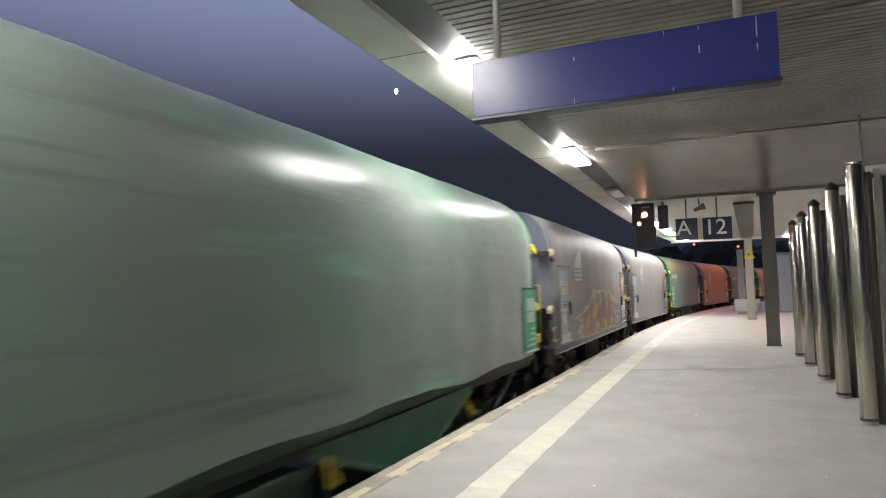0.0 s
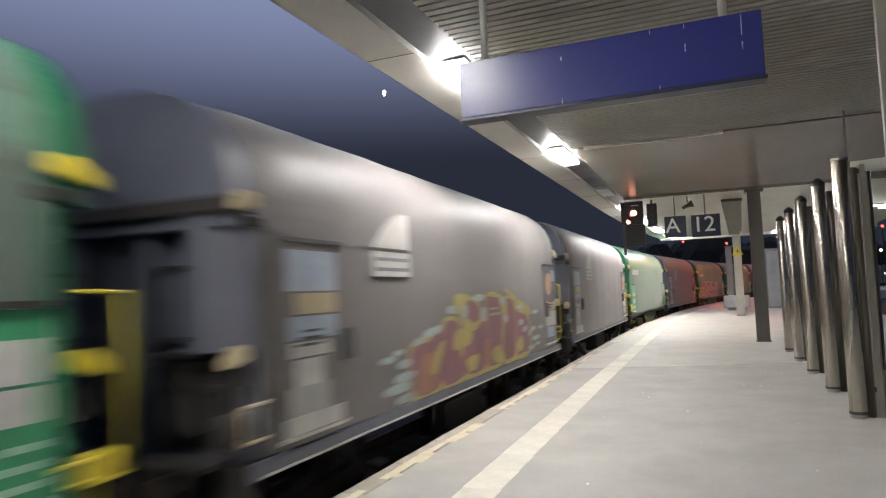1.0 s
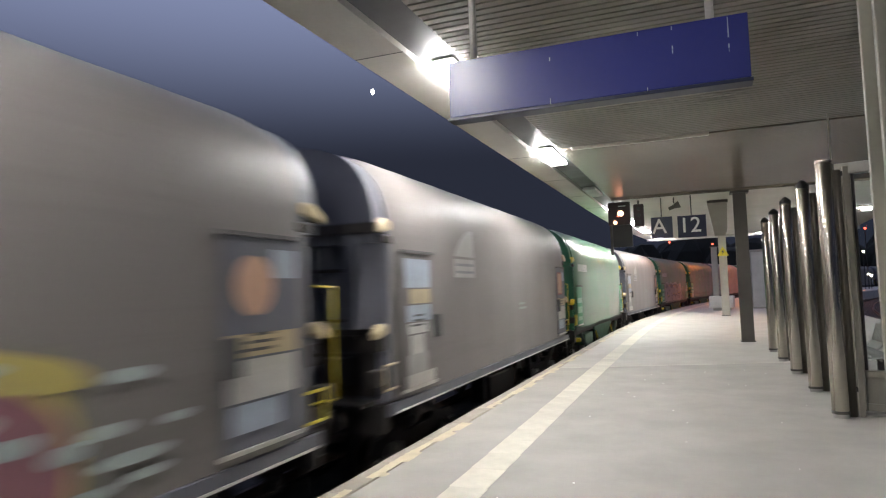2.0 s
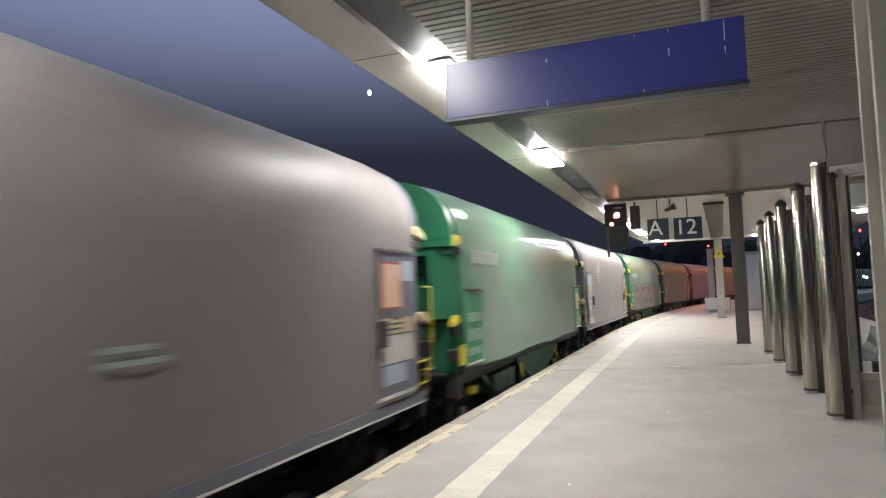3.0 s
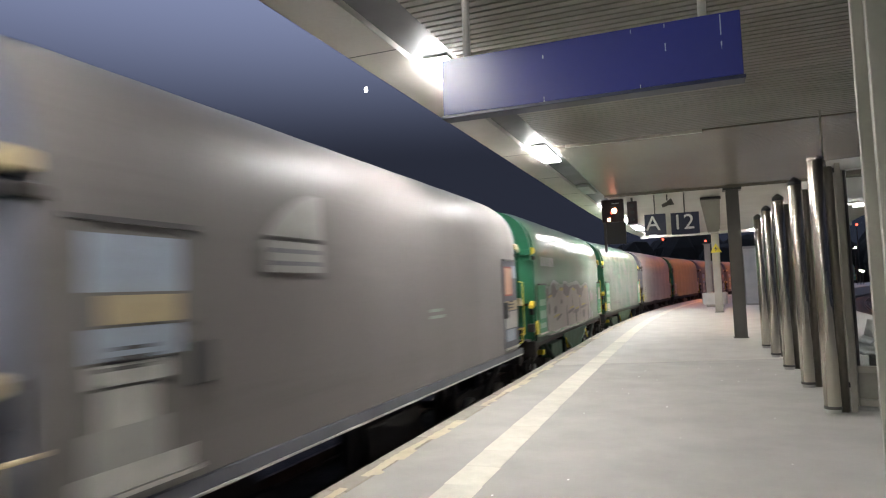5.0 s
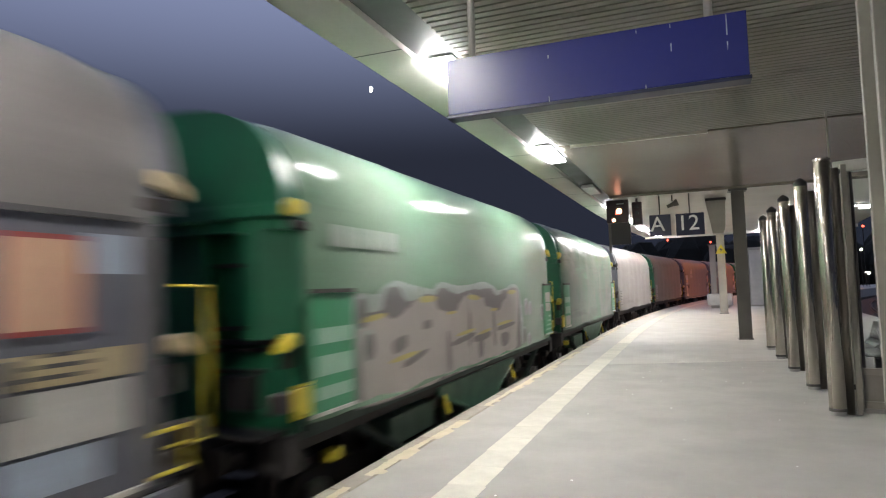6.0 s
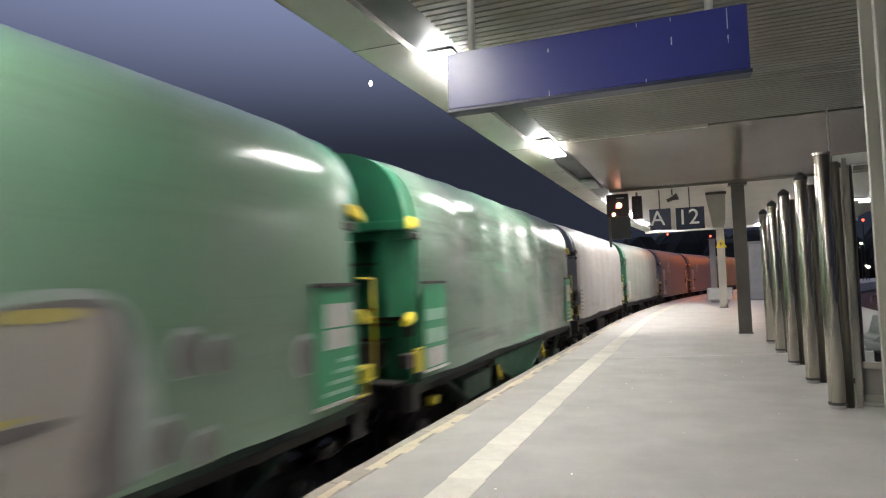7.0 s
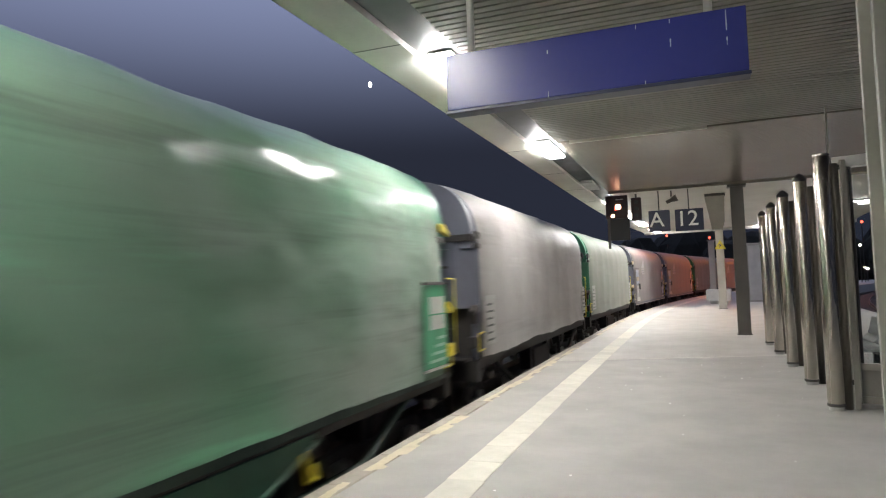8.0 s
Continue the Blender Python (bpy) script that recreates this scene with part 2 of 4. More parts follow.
M["spray_blue"] = surface("pale_blue_spray_paint", (0.36, 0.42, 0.42), (0.24, 0.27, 0.27), 0.5, 0, 2.5, 14, 0.04, 0.002, amount=0.9)
M["spray_beige"] = surface("grey_beige_spray_paint", (0.300, 0.272, 0.250), (0.235, 0.215, 0.200), 0.5, 0, 0.8, 12, 0.04, 0.002, amount=0.8)
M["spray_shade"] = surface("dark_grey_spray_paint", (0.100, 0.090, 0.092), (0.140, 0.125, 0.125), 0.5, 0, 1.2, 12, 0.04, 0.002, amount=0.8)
M["spray_halo"] = surface("pale_grey_spray_mist", (0.32, 0.335, 0.33), (0.17, 0.24, 0.19), 0.6, 0, 2.0, 12, 0.04, 0.002, amount=0.9)


# ---------------------------------------------------------------- building helpers
def thing(name, label, category, group="", kind="", at=None):
    ob = new(name)
    ob.empty_display_size = 0.2
    if at is not None:
        ob.matrix_basis = at
    return tagged(ob, label, category, group, kind)


def finish(name, bm, material, parent=None, label="", smooth=False):
    me = bpy.data.meshes.new(name)
    bmesh.ops.recalc_face_normals(bm, faces=bm.faces)
    bm.to_mesh(me)
    bm.free()
    me.materials.append(material)
    if smooth:
        for p in me.polygons:
            p.use_smooth = True
    ob = new(name, me)
    if parent is not None:
        ob.parent = parent
    return tagged(ob, label)


def part(name, bm, material, parent, label="", smooth=False):
    return finish(name, bm, material, parent, label, smooth)


def box(bm, x0, x1, y0, y1, z0, z1, bevel=0.0):
    made = bmesh.ops.create_cube(bm, size=1.0, matrix=Matrix.Translation(((x0 + x1) / 2, (y0 + y1) / 2, (z0 + z1) / 2)) @ Matrix.Diagonal((abs(x1 - x0), abs(y1 - y0), abs(z1 - z0), 1)))
    if bevel:
        edges = list({e for v in made["verts"] for e in v.link_edges})
        bmesh.ops.bevel(bm, geom=edges, offset=bevel, segments=2, affect="EDGES", profile=0.5)
    return bm


def boxes(*specs, bevel=0.0):
    bm = bmesh.new()
    for s in specs:
        box(bm, *s, bevel=bevel)
    return bm


def tube(bm, a, b, r, r2=None, seg=16):
    """A closed round bar from a to b."""
    a, b = Vector(a), Vector(b)
    m = Matrix.Translation((a + b) / 2) @ (b - a).to_track_quat("Z", "Y").to_matrix().to_4x4()
    bmesh.ops.create_cone(bm, cap_ends=True, segments=seg, radius1=r, radius2=r if r2 is None else r2, depth=(b - a).length, matrix=m)
    return bm


def tubes(points, r, seg=12):
    """A bent round bar through the points."""
    bm = bmesh.new()
    for a, b in zip(points, points[1:]):
        tube(bm, a, b, r, seg=seg)
    for p in points[1:-1]:
        bmesh.ops.create_uvsphere(bm, u_segments=seg, v_segments=8, radius=r, matrix=Matrix.Translation(p))
    return bm


def lathe(profile, seg=24):
    """A turned shape from (radius, height) pairs."""
    bm = bmesh.new()
    rings = []
    for r, z in profile:
        rings.append([bm.verts.new((r * math.cos(6.28318 * i / seg), r * math.sin(6.28318 * i / seg), z)) for i in range(seg)])
    for a, b in zip(rings, rings[1:]):
        for i in range(seg):
            bm.faces.new((a[i], a[(i + 1) % seg], b[(i + 1) % seg], b[i]))
    bm.faces.new(rings[0][::-1])
    bm.faces.new(rings[-1])
    return bm


def prism(outline, y0, y1):
    """A solid with an outline of (x, z) pairs, between y0 and y1."""
    bm = bmesh.new()
    a = [bm.verts.new((x, y0, z)) for x, z in outline]
    b = [bm.verts.new((x, y1, z)) for x, z in outline]
    n = len(outline)
    bm.faces.new(a)
    bm.faces.new(b[::-1])
    for i in range(n):
        bm.faces.new((a[i], b[i], b[(i + 1) % n], a[(i + 1) % n]))
    return bm


def swept(x0, x1, z0, z1, ys):
    """A bar of box section that follows the track's curve through the stations ys."""
    bm = bmesh.new()
    rings = []
    for y in ys:
        ring = []
        for x, z in ((x0, z0), (x1, z0), (x1, z1), (x0, z1)):
            px, py, _ = bend(x, y)
            ring.append(bm.verts.new((px, py, z)))
        rings.append(ring)
    for a, b in zip(rings, rings[1:]):
        for i in range(4):
            bm.faces.new((a[i], a[(i + 1) % 4], b[(i + 1) % 4], b[i]))
    bm.faces.new(rings[0][::-1])
    bm.faces.new(rings[-1])
    return bm


def stations(y0, y1, step=2.0):
    n = max(1, int(round((y1 - y0) / step)))
    return [y0 + (y1 - y0) * i / n for i in range(n + 1)]


def on_plan(x, y, z, turn=0.0):
    px, py, a = bend(x, y)
    return pose(px, py, z, 0, 0, turn - math.degrees(a))


# ---------------------------------------------------------------- ground, platform, tracks
def joint_y(x):
    """The platform's slanted expansion joint."""
    return 14.14 + (x + 1.8) * 0.29


def skew_end(bm, y, gap):
    for v in bm.verts:
        if abs(v.co.y - y) < 1e-3:
            v.co.y = joint_y(v.co.x) + gap
    return bm


tagged(finish("ground", boxes((-900, 900, -900, 1500, -1.6, -1.12)), M["earth"]), "dark bare ground around the tracks at night", "ground", kind="structure")
platform = tagged(finish("floor", skew_end(swept(EDGE_X + 0.24, 6.4, -1.15, 0.0, stations(-14, 14.0)), 14.0, -0.02), M["asphalt"]), "smooth light grey asphalt platform surface", "platform", kind="structure")
tagged(finish("floor_far", skew_end(swept(EDGE_X + 0.24, 6.4, -1.15, 0.0, stations(17.0, 150)), 17.0, 0.02), M["asphalt_new"]), "paler grey asphalt platform surface beyond the joint", "platform", kind="structure")
tagged(finish("platform_wall", swept(EDGE_X + 0.06, EDGE_X + 0.238, -1.15, -0.09, stations(-14, 150)), M["concrete"]), "stained concrete platform side wall below the edge", "wall", kind="structure")
tagged(finish("track_bed", swept(-12.5, EDGE_X + 0.058, -1.12, -0.93, stations(-16, 170)), M["ballast"]), "dark ballast bed beside the platform", "track bed", kind="structure")
tagged(finish("track_bed_far", swept(6.402, 14.0, -1.12, -0.93, stations(-16, 170)), M["ballast"]), "dark ballast bed behind the platform", "track bed", kind="structure")
for x in (TRACK_X - 0.75, TRACK_X + 0.75, TRACK_X - 5.25, TRACK_X - 3.75, 7.4, 8.9):
    bm = swept(x - 0.035, x + 0.035, -0.80, RAIL_Z, stations(-16, 170))
    other = swept(x - 0.075, x + 0.075, -0.93, -0.91, stations(-16, 170))
    web = swept(x - 0.012, x + 0.012, -0.91, -0.80, stations(-16, 170))
    for b2 in (other, web):
        me = bpy.data.meshes.new("tmp")
        b2.to_mesh(me)
        b2.free()
        bm.from_mesh(me)
        bpy.data.meshes.remove(me)
    tagged(finish("rail", bm, M["rail"]), "worn steel rail on dark ballast", "rail", "rails", "structure")

# ---------------------------------------------------------------- canopy
roof = tagged(finish("canopy_roof", swept(EDGE_X - 0.27, 7.0, 4.42, 4.75, stations(-14, 39.0)), M["concrete"]), "flat platform canopy roof slab", "canopy", kind="structure")
tagged(finish("fascia", swept(EDGE_X - 0.272, -2.80, CEIL_Z, 4.418, stations(-14, 39.002)), M["fascia"]), "white canopy edge panel band with butt joints", "fascia", kind="structure")
bm = bmesh.new()
for i in range(18):
    y = -12.3 + 3.08 * i
    if y < 38:
        box(bm, EDGE_X - 0.27, -2.80, y - 0.008, y + 0.008, CEIL_Z - 0.003, CEIL_Z + 0.01)
tagged(finish("trim", bm, M["recess"]), "dark butt joints between canopy edge panels", "trim", kind="structure")
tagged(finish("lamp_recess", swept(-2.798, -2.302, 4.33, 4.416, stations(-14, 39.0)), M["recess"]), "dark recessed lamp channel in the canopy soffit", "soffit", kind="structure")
bm = bmesh.new()
SLAT = 0.122
y = -12.0
while y < 11.9:
    box(bm, -2.30, 6.9, y, y + SLAT - 0.033, CEIL_Z, CEIL_Z + 0.05)
    y += SLAT
# dark-coloured backing sheet; paints the shade seen through the slat gaps
tagged(finish("ceiling_gap_shade", boxes((-2.30, 6.9, -12.0, 11.9, CEIL_Z + 0.075, CEIL_Z + 0.10)), M["recess"]), "dark sheet above the ceiling slats, standing in for gap shade", "ceiling", kind="structure")
tagged(finish("ceiling", bm, M["slat"]), "beige-grey slatted metal canopy ceiling with dark joints", "ceiling", kind="structure")
bm = bmesh.new()
y = 12.02
while y < 19.5:
    box(bm, -2.30, 6.9, y, y + SLAT - 0.012, CEIL_Z + 0.002, CEIL_Z + 0.05)
    y += SLAT
box(bm, -2.30, 6.9, 11.97, 19.6, CEIL_Z + 0.06, CEIL_Z + 0.10)
tagged(finish("ceiling_middle", bm, M["panel"]), "glossy grey-brown narrow-panel canopy ceiling", "ceiling", kind="structure")
tagged(finish("ceiling_strip", boxes((-2.07, 0.30, 11.98, 12.03, CEIL_Z - 0.03, CEIL_Z + 0.05), bevel=0.004), M["pale_panel"]), "pale metal joint strip across the ceiling", "trim", kind="structure")
tagged(finish("ceiling_far", swept(-2.298, 6.9, CEIL_Z + 0.004, CEIL_Z + 0.10, stations(19.72, 38.9)), M["pale_panel"]), "pale smooth canopy ceiling in the far bay", "ceiling", kind="structure")
tagged(finish("ceiling_beam", boxes((-2.298, 6.9, 19.6, 19.715, CEIL_Z - 0.05, CEIL_Z + 0.10)), M["panel"]), "dark cross beam between two ceiling bays", "beam", kind="structure")
tagged(finish("canopy_end", swept(EDGE_X - 0.27, 7.0, CEIL_Z - 0.12, 4.75, stations(39.01, 39.2)), M["fascia"]), "pale fascia closing the canopy's end", "fascia", kind="structure")


def strip_lamp(x, y, lit, label):
    px, py, a = bend(x, y)
    t = thing("ceiling_lamp", label, "lamp", "canopy lamps", at=pose(px, py, CEIL_Z + 0.035, 0, 0, -math.degrees(a)))
    part("housing", boxes((-0.15, 0.15, -0.70, 0.70, -0.035, -0.002), bevel=0.006), M["frame_white"], t)
    part("diffuser", boxes((-0.165, 0.165, -0.73, 0.73, -0.085, -0.036), bevel=0.012), M["lamp" if lit else "lamp_off"], t)
    return t


for y, lit in ((-4.4, 1), (0.85, 1), (7.35, 1), (12.5, 1), (17.8, 0), (22.9, 1), (27.8, 1), (32.6, 1), (37.6, 1)):
    strip_lamp(-2.55, y, lit, "bright white rectangular lamp in the canopy, added on the right side" if lit else "unlit rectangular lamp in the canopy channel")


# added lamps, without a channel, that brighten the platform's right side
for y in (17.8, 28.3):
    strip_lamp(5.9, y, 1, "bright white rectangular lamp in the canopy, added on the right side")


def tube_lamp(x, y, turn=0):
    t = thing("tube_lamp", "white fluorescent tube lamp under the canopy ceiling", "lamp", "tube lamps", at=on_plan(x, y, CEIL_Z, turn))
    part("housing", boxes((-0.42, 0.42, -0.06, 0.06, -0.05, 0.0), bevel=0.006), M["frame_white"], t)
    bm = bmesh.new()
    tube(bm, (-0.38, 0, -0.075), (0.38, 0, -0.075), 0.016)
    part("tube", bm, M["lamp"], t, smooth=True)


for x, y in ((5.5, 27.4), (2.72, 38.3)):
    tube_lamp(x, y)


# ---------------------------------------------------------------- columns
def column(x, y, w, d, material, label, top=CEIL_Z):
    t = thing("column", label, "column", "canopy columns", at=on_plan(x, y, 0))
    bm = boxes((-w / 2, w / 2, -d / 2, -d / 2 + 0.05, 0.02, top), (-w / 2, w / 2, d / 2 - 0.05, d / 2, 0.02, top), (-w * 0.36, w * 0.36, -d / 2 + 0.052, d / 2 - 0.052, 0.02, top), bevel=0.006)
    part("shaft", bm, material, t)
    part("base_plate", boxes((-w / 2 - 0.03, w / 2 + 0.03, -d / 2 - 0.03, d / 2 + 0.03, 0.0, 0.03), bevel=0.005), M["dark_steel"], t)
    part("head_plate", boxes((-w / 2 - 0.08, w / 2 + 0.08, -d / 2 - 0.05, d / 2 + 0.05, top - 0.06, top - 0.002), bevel=0.005), M["dark_steel"], t)
    return t


column(1.285, 4.62, 0.48, 0.40, M["near_column"], "large beige-grey painted steel canopy column")
column(1.19, 20.3, 0.33, 0.32, M["column"], "dark grey painted steel canopy column")
column(-0.38, 46.0, 0.34, 0.34, M["pale_column"], "beige canopy column standing in the sodium light", 4.0)
column(0.70, 36.0, 0.36, 0.36, M["pale_column"], "pale beige canopy column with a warning triangle")


# ---------------------------------------------------------------- hanging signs
def text_mesh(words, size):
    cu = bpy.data.curves.new("lettering", "FONT")
    cu.body, cu.size, cu.align_x, cu.align_y, cu.extrude, cu.offset = words, size, "CENTER", "CENTER", 0.004, size * 0.004
    ob = bpy.data.objects.new("lettering", cu)
    scene.collection.objects.link(ob)
    bpy.context.view_layer.update()
    me = bpy.data.meshes.new_from_object(ob.evaluated_get(bpy.context.evaluated_depsgraph_get()))
    bpy.data.objects.remove(ob)
    bm = bmesh.new()
    bm.from_mesh(me)
    bpy.data.meshes.remove(me)
    bmesh.ops.transform(bm, matrix=Matrix.Rotation(radians(90), 4, "X"), verts=bm.verts)
    return bm


def hanging_sign(x0, x1, z0, z1, y, words, label, aside):
    cx = (x0 + x1) / 2
    t = thing("platform_sign", label, "sign", "platform signs", at=pose(cx, y, z0))
    w, h = (x1 - x0) / 2, z1 - z0
    part("panel", boxes((-w, w, -0.04, 0.04, 0, h), bevel=0.008), M["navy"], t)
    bm = text_mesh(words, h * 0.98)
    bmesh.ops.translate(bm, vec=(aside, -0.046, h / 2 + 0.02), verts=bm.verts)
    part("lettering", bm, M["white"], t)
    bm = bmesh.new()
    tube(bm, (0, 0, h), (0, 0, CEIL_Z - z0), 0.018)
    part("hanger", bm, M["dark_steel"], t, smooth=True)
    return t


hanging_sign(-1.24, -0.64, 3.05, 3.68, 20.3, "A", "navy platform section sign with a white letter", -0.07)
hanging_sign(-0.50, 0.28, 3.03, 3.67, 20.3, "12", "navy platform number sign with white digits", -0.05)

t = thing("station_sign", "long blank blue hanging sign with drip marks", "sign", at=pose(-0.56, 4.0, 2.80))
part("panel", boxes((-0.905, 0.895, -0.05, 0.05, 0.036, 0.405), bevel=0.004), M["blue_sign"], t)
part("lower_rail", boxes((-0.915, 0.905, -0.056, 0.07, 0.012, 0.034), bevel=0.004), M["navy"], t)
for x in (-0.74, 0.70):
    bm = bmesh.new()
    tube(bm, (x, 0, 0.405), (x, 0, CEIL_Z - 2.80), 0.024)
    tube(bm, (x, 0, CEIL_Z - 2.80 - 0.012), (x, 0, CEIL_Z - 2.80), 0.07)
    part("hanger", bm, M["frame_white"], t, smooth=True)
rng = random.Random(5)
for x, top, length in ((0.79, 0.395, 0.10), (0.79, 0.24, 0.03), (0.49, 0.395, 0.02), (0.49, 0.28, 0.03), (-0.23, 0.33, 0.02), (-0.235, 0.07, 0.03), (0.30, 0.395, 0.02), (0.34, 0.055, 0.015)):
    drips, z = bmesh.new(), top
    while z > top - length:
        w = rng.uniform(0.001, 0.0035)
        box(drips, x - w, x + w, -0.0525, -0.0505, z - 0.022, z)
        z -= 0.024
    part("drip_mark", drips, M["placard_blue"], t, "white dried drip marks")

# ---------------------------------------------------------------- signals at the platform edge
t = thing("signal", "hanging railway signal with glowing red lamps", "signal", at=pose(-2.18, 20.55, 3.55))
part("housing", boxes((-0.33, 0.33, -0.02, 0.16, 0.0, 0.70), bevel=0.01), M["signal_red"], t)
for x, z, r, mat in ((-0.12, 0.08, 0.055, "amber_light"), (0.05, 0.35, 0.085, "amber_light"), (-0.03, 0.28, 0.03, "red_light")):
    hood = bmesh.new()
    tube(hood, (x, -0.10, z + r * 0.5), (x, -0.021, z + r * 0.5), r * 1.25)
    bmesh.ops.delete(hood, geom=[v for v in hood.verts if v.co.z < z + r * 0.6], context="VERTS")
    part("lamp_hood", hood, M["black"], t)
    lens = bmesh.new()
    tube(lens, (x, -0.05, z), (x, -0.022, z), r)
    part("lens", lens, M[mat], t, smooth=False)
part("white_bar", boxes((-0.02, 0.2, -0.035, -0.022, 0.56, 0.59)), M["plate_white"], t)
part("hanger", boxes((-0.05, 0.05, 0.03, 0.11, 0.70, 0.71)), M["dark_steel"], t)
part("drop_tube", boxes((-0.30, -0.22, 0.03, 0.11, -0.92, -0.001), bevel=0.006), M["dark_steel"], t)
part("lower_panel", boxes((-0.219, 0.36, 0.03, 0.12, -0.68, -0.003), bevel=0.006), M["black"], t)
t = thing("signal", "dark unlit hanging railway signal head", "signal", at=pose(-1.60, 20.5, 3.45))
part("housing", boxes((-0.15, 0.15, 0, 0.14, 0.0, 0.70), bevel=0.03), M["signal_red"], t)
for z in (0.15, 0.36, 0.56):
    bm = bmesh.new()
    tube(bm, (0, -0.02, z), (0, -0.001, z), 0.06)
    part("lens", bm, M["black"], t)
part("hanger", boxes((-0.03, 0.03, 0.03, 0.09, 0.70, CEIL_Z - 3.45)), M["dark_steel"], t)
# made-up loudspeaker shape standing in for a small grey camera
t = thing("loudspeaker", "small grey loudspeaker shape in place of a camera under the ceiling", "loudspeaker", at=pose(-0.58, 20.45, 3.96))
part("bracket", boxes((-0.02, 0.02, -0.02, 0.02, 0.12, CEIL_Z - 3.96)), M["dark_steel"], t)
part("body", lathe([(0.05, -0.16), (0.06, 0.0), (0.10, 0.12), (0.11, 0.17)], 16), M["column"], t, smooth=True).matrix_basis = pose(0, 0, 0.02, 0, 68, 0)

# ---------------------------------------------------------------- steel bollard poles and the shelter
def bollard(x, y, h, domed=True):
    t = thing("steel_pole", "tall polished stainless steel pole with a dark pointed cap" if domed else "tall polished stainless steel pole with a flat lid", "pole", "row of steel poles", at=pose(x, y, 0))
    part("shaft", lathe([(0.094, 0.051), (0.096, 0.056), (0.096, h - 0.12), (0.094, h - 0.115)], 32), M["steel"], t, smooth=True)
    part("foot_ring", lathe([(0.099, 0.05), (0.101, 0.055), (0.101, 0.085), (0.098, 0.087)], 32), M["dark_steel"], t)
    part("foot", lathe([(0.086, 0.0), (0.086, 0.049)], 24), M["pale_concrete"], t)
    if not domed:
        part("cap", lathe([(0.097, h - 0.113), (0.097, h - 0.085), (0.09, h - 0.08)], 32), M["steel"], t, "flat steel lid", smooth=False)
    else:
        part("cap", lathe([(0.101, h - 0.13), (0.101, h - 0.085), (0.09, h - 0.07), (0.045, h - 0.025), (0.006, h)], 24), M["black"], t, smooth=True)
    part("rear_post", lathe([(0.048, 0.0), (0.048, h - 0.22), (0.04, h - 0.20)], 24), M["dark_steel_post"], t, smooth=True).matrix_basis = pose(0.150, 0.09, 0)
    part("rear_rail", boxes((0.215, 0.275, 0.06, 0.12, 0.0, h - 0.16), bevel=0.006), M["frame_beige"], t)
    for z in (0.30, h - 0.28):
        part("bracket", boxes((0.07, 0.23, 0.075, 0.105, z, z + 0.06)), M["dark_steel"], t)
    return t


bollard(1.52, 9.25, 3.25, False)
first_pole = bollard(1.55, 11.28, 3.22)
for y in (13.38, 15.4, 17.35):
    copy_thing(first_pole, pose(1.55, y, 0))
bm = bmesh.new()
tube(bm, (2.0, 11.5, 0.0), (2.0, 11.5, CEIL_Z), 0.013)
tagged(finish("conduit", bm, M["frame_beige"], smooth=True), "thin steel conduit rising to the ceiling", "conduit")

shelter = thing("waiting_shelter", "glass waiting shelter with pale metal frame", "shelter", at=pose(1.80, 9.62, 0, 0, 0, -16))
SW, SD, SH, FR = 2.9, 3.8, 3.16, 0.075
POSTS = (0.0, 1.45, SW)
for x in POSTS:
    part("post", boxes((x - FR, x + FR, -FR, FR, 0, SH - 0.14), bevel=0.006), M["frame_beige"], shelter)
    part("foot_plate", boxes((x - 0.11, x + 0.11, -0.12, 0.11, 0, 0.02), bevel=0.004), M["dark_steel"], shelter)
for x in (SW,):
    part("post", boxes((x - FR, x + FR, SD - FR, SD + FR, 0, SH - 0.14), bevel=0.006), M["frame_beige"], shelter)
    part("top_rail", boxes((x - 0.07, x + 0.07, 0.081, SD + 0.08, SH - 0.139, SH), bevel=0.006), M["frame_white"], shelter)
part("top_rail", boxes((-0.09, SW + 0.09, -0.09, 0.08, SH - 0.139, SH), bevel=0.006), M["frame_white"], shelter)
part("sill", boxes((-0.04, SW + 0.09, -0.14, 0.10, 0.0, 0.035), bevel=0.006), M["pale_concrete"], shelter)
for a, b in zip(POSTS, POSTS[1:]):
    for z in (0.04, 0.45):
        part("rail", boxes((a + 0.077, b - 0.077, -0.05, 0.05, z, z + 0.085), bevel=0.005), M["frame_beige"], shelter)
    part("kick_panel", boxes((a + 0.078, b - 0.078, -0.015, 0.015, 0.126, 0.449)), M["pale_column"], shelter)
    for x in (a + 0.095, b - 0.095):
        part("glazing_bead", boxes((x - 0.016, x + 0.016, -0.03, 0.03, 0.537, SH - 0.14)), M["dark_steel"], shelter)
    part("pane", boxes((a + 0.112, b - 0.112, -0.006, 0.006, 0.537, SH - 0.14)), M["glass"], shelter).visible_shadow = False
part("side_rail", boxes((SW - 0.04, SW + 0.04, 0.08, SD - 0.08, 0.45, 0.52), bevel=0.005), M["frame_beige"], shelter)
part("pane", boxes((SW - 0.006, SW + 0.006, 0.08, SD - 0.08, 0.537, SH - 0.14)), M["glass"], shelter).visible_shadow = False

bench = thing("bench", "curved pale metal bench behind the glass shelter", "bench", at=pose(2.68, 13.2, 0))
for i in range(2):
    for k in range(9):
        bm = bmesh.new()
        pts = [(0.30, 0.85), (0.22, 0.55), (0.10, 0.43), (-0.20, 0.41), (-0.30, 0.44)]
        off = -0.95 + i * 1.0 + k * 0.095
        b2 = tubes([(x, off, z) for x, z in pts], 0.028, 8)
        bm.free()
        part("slat", b2, M["bench"], bench, smooth=True)
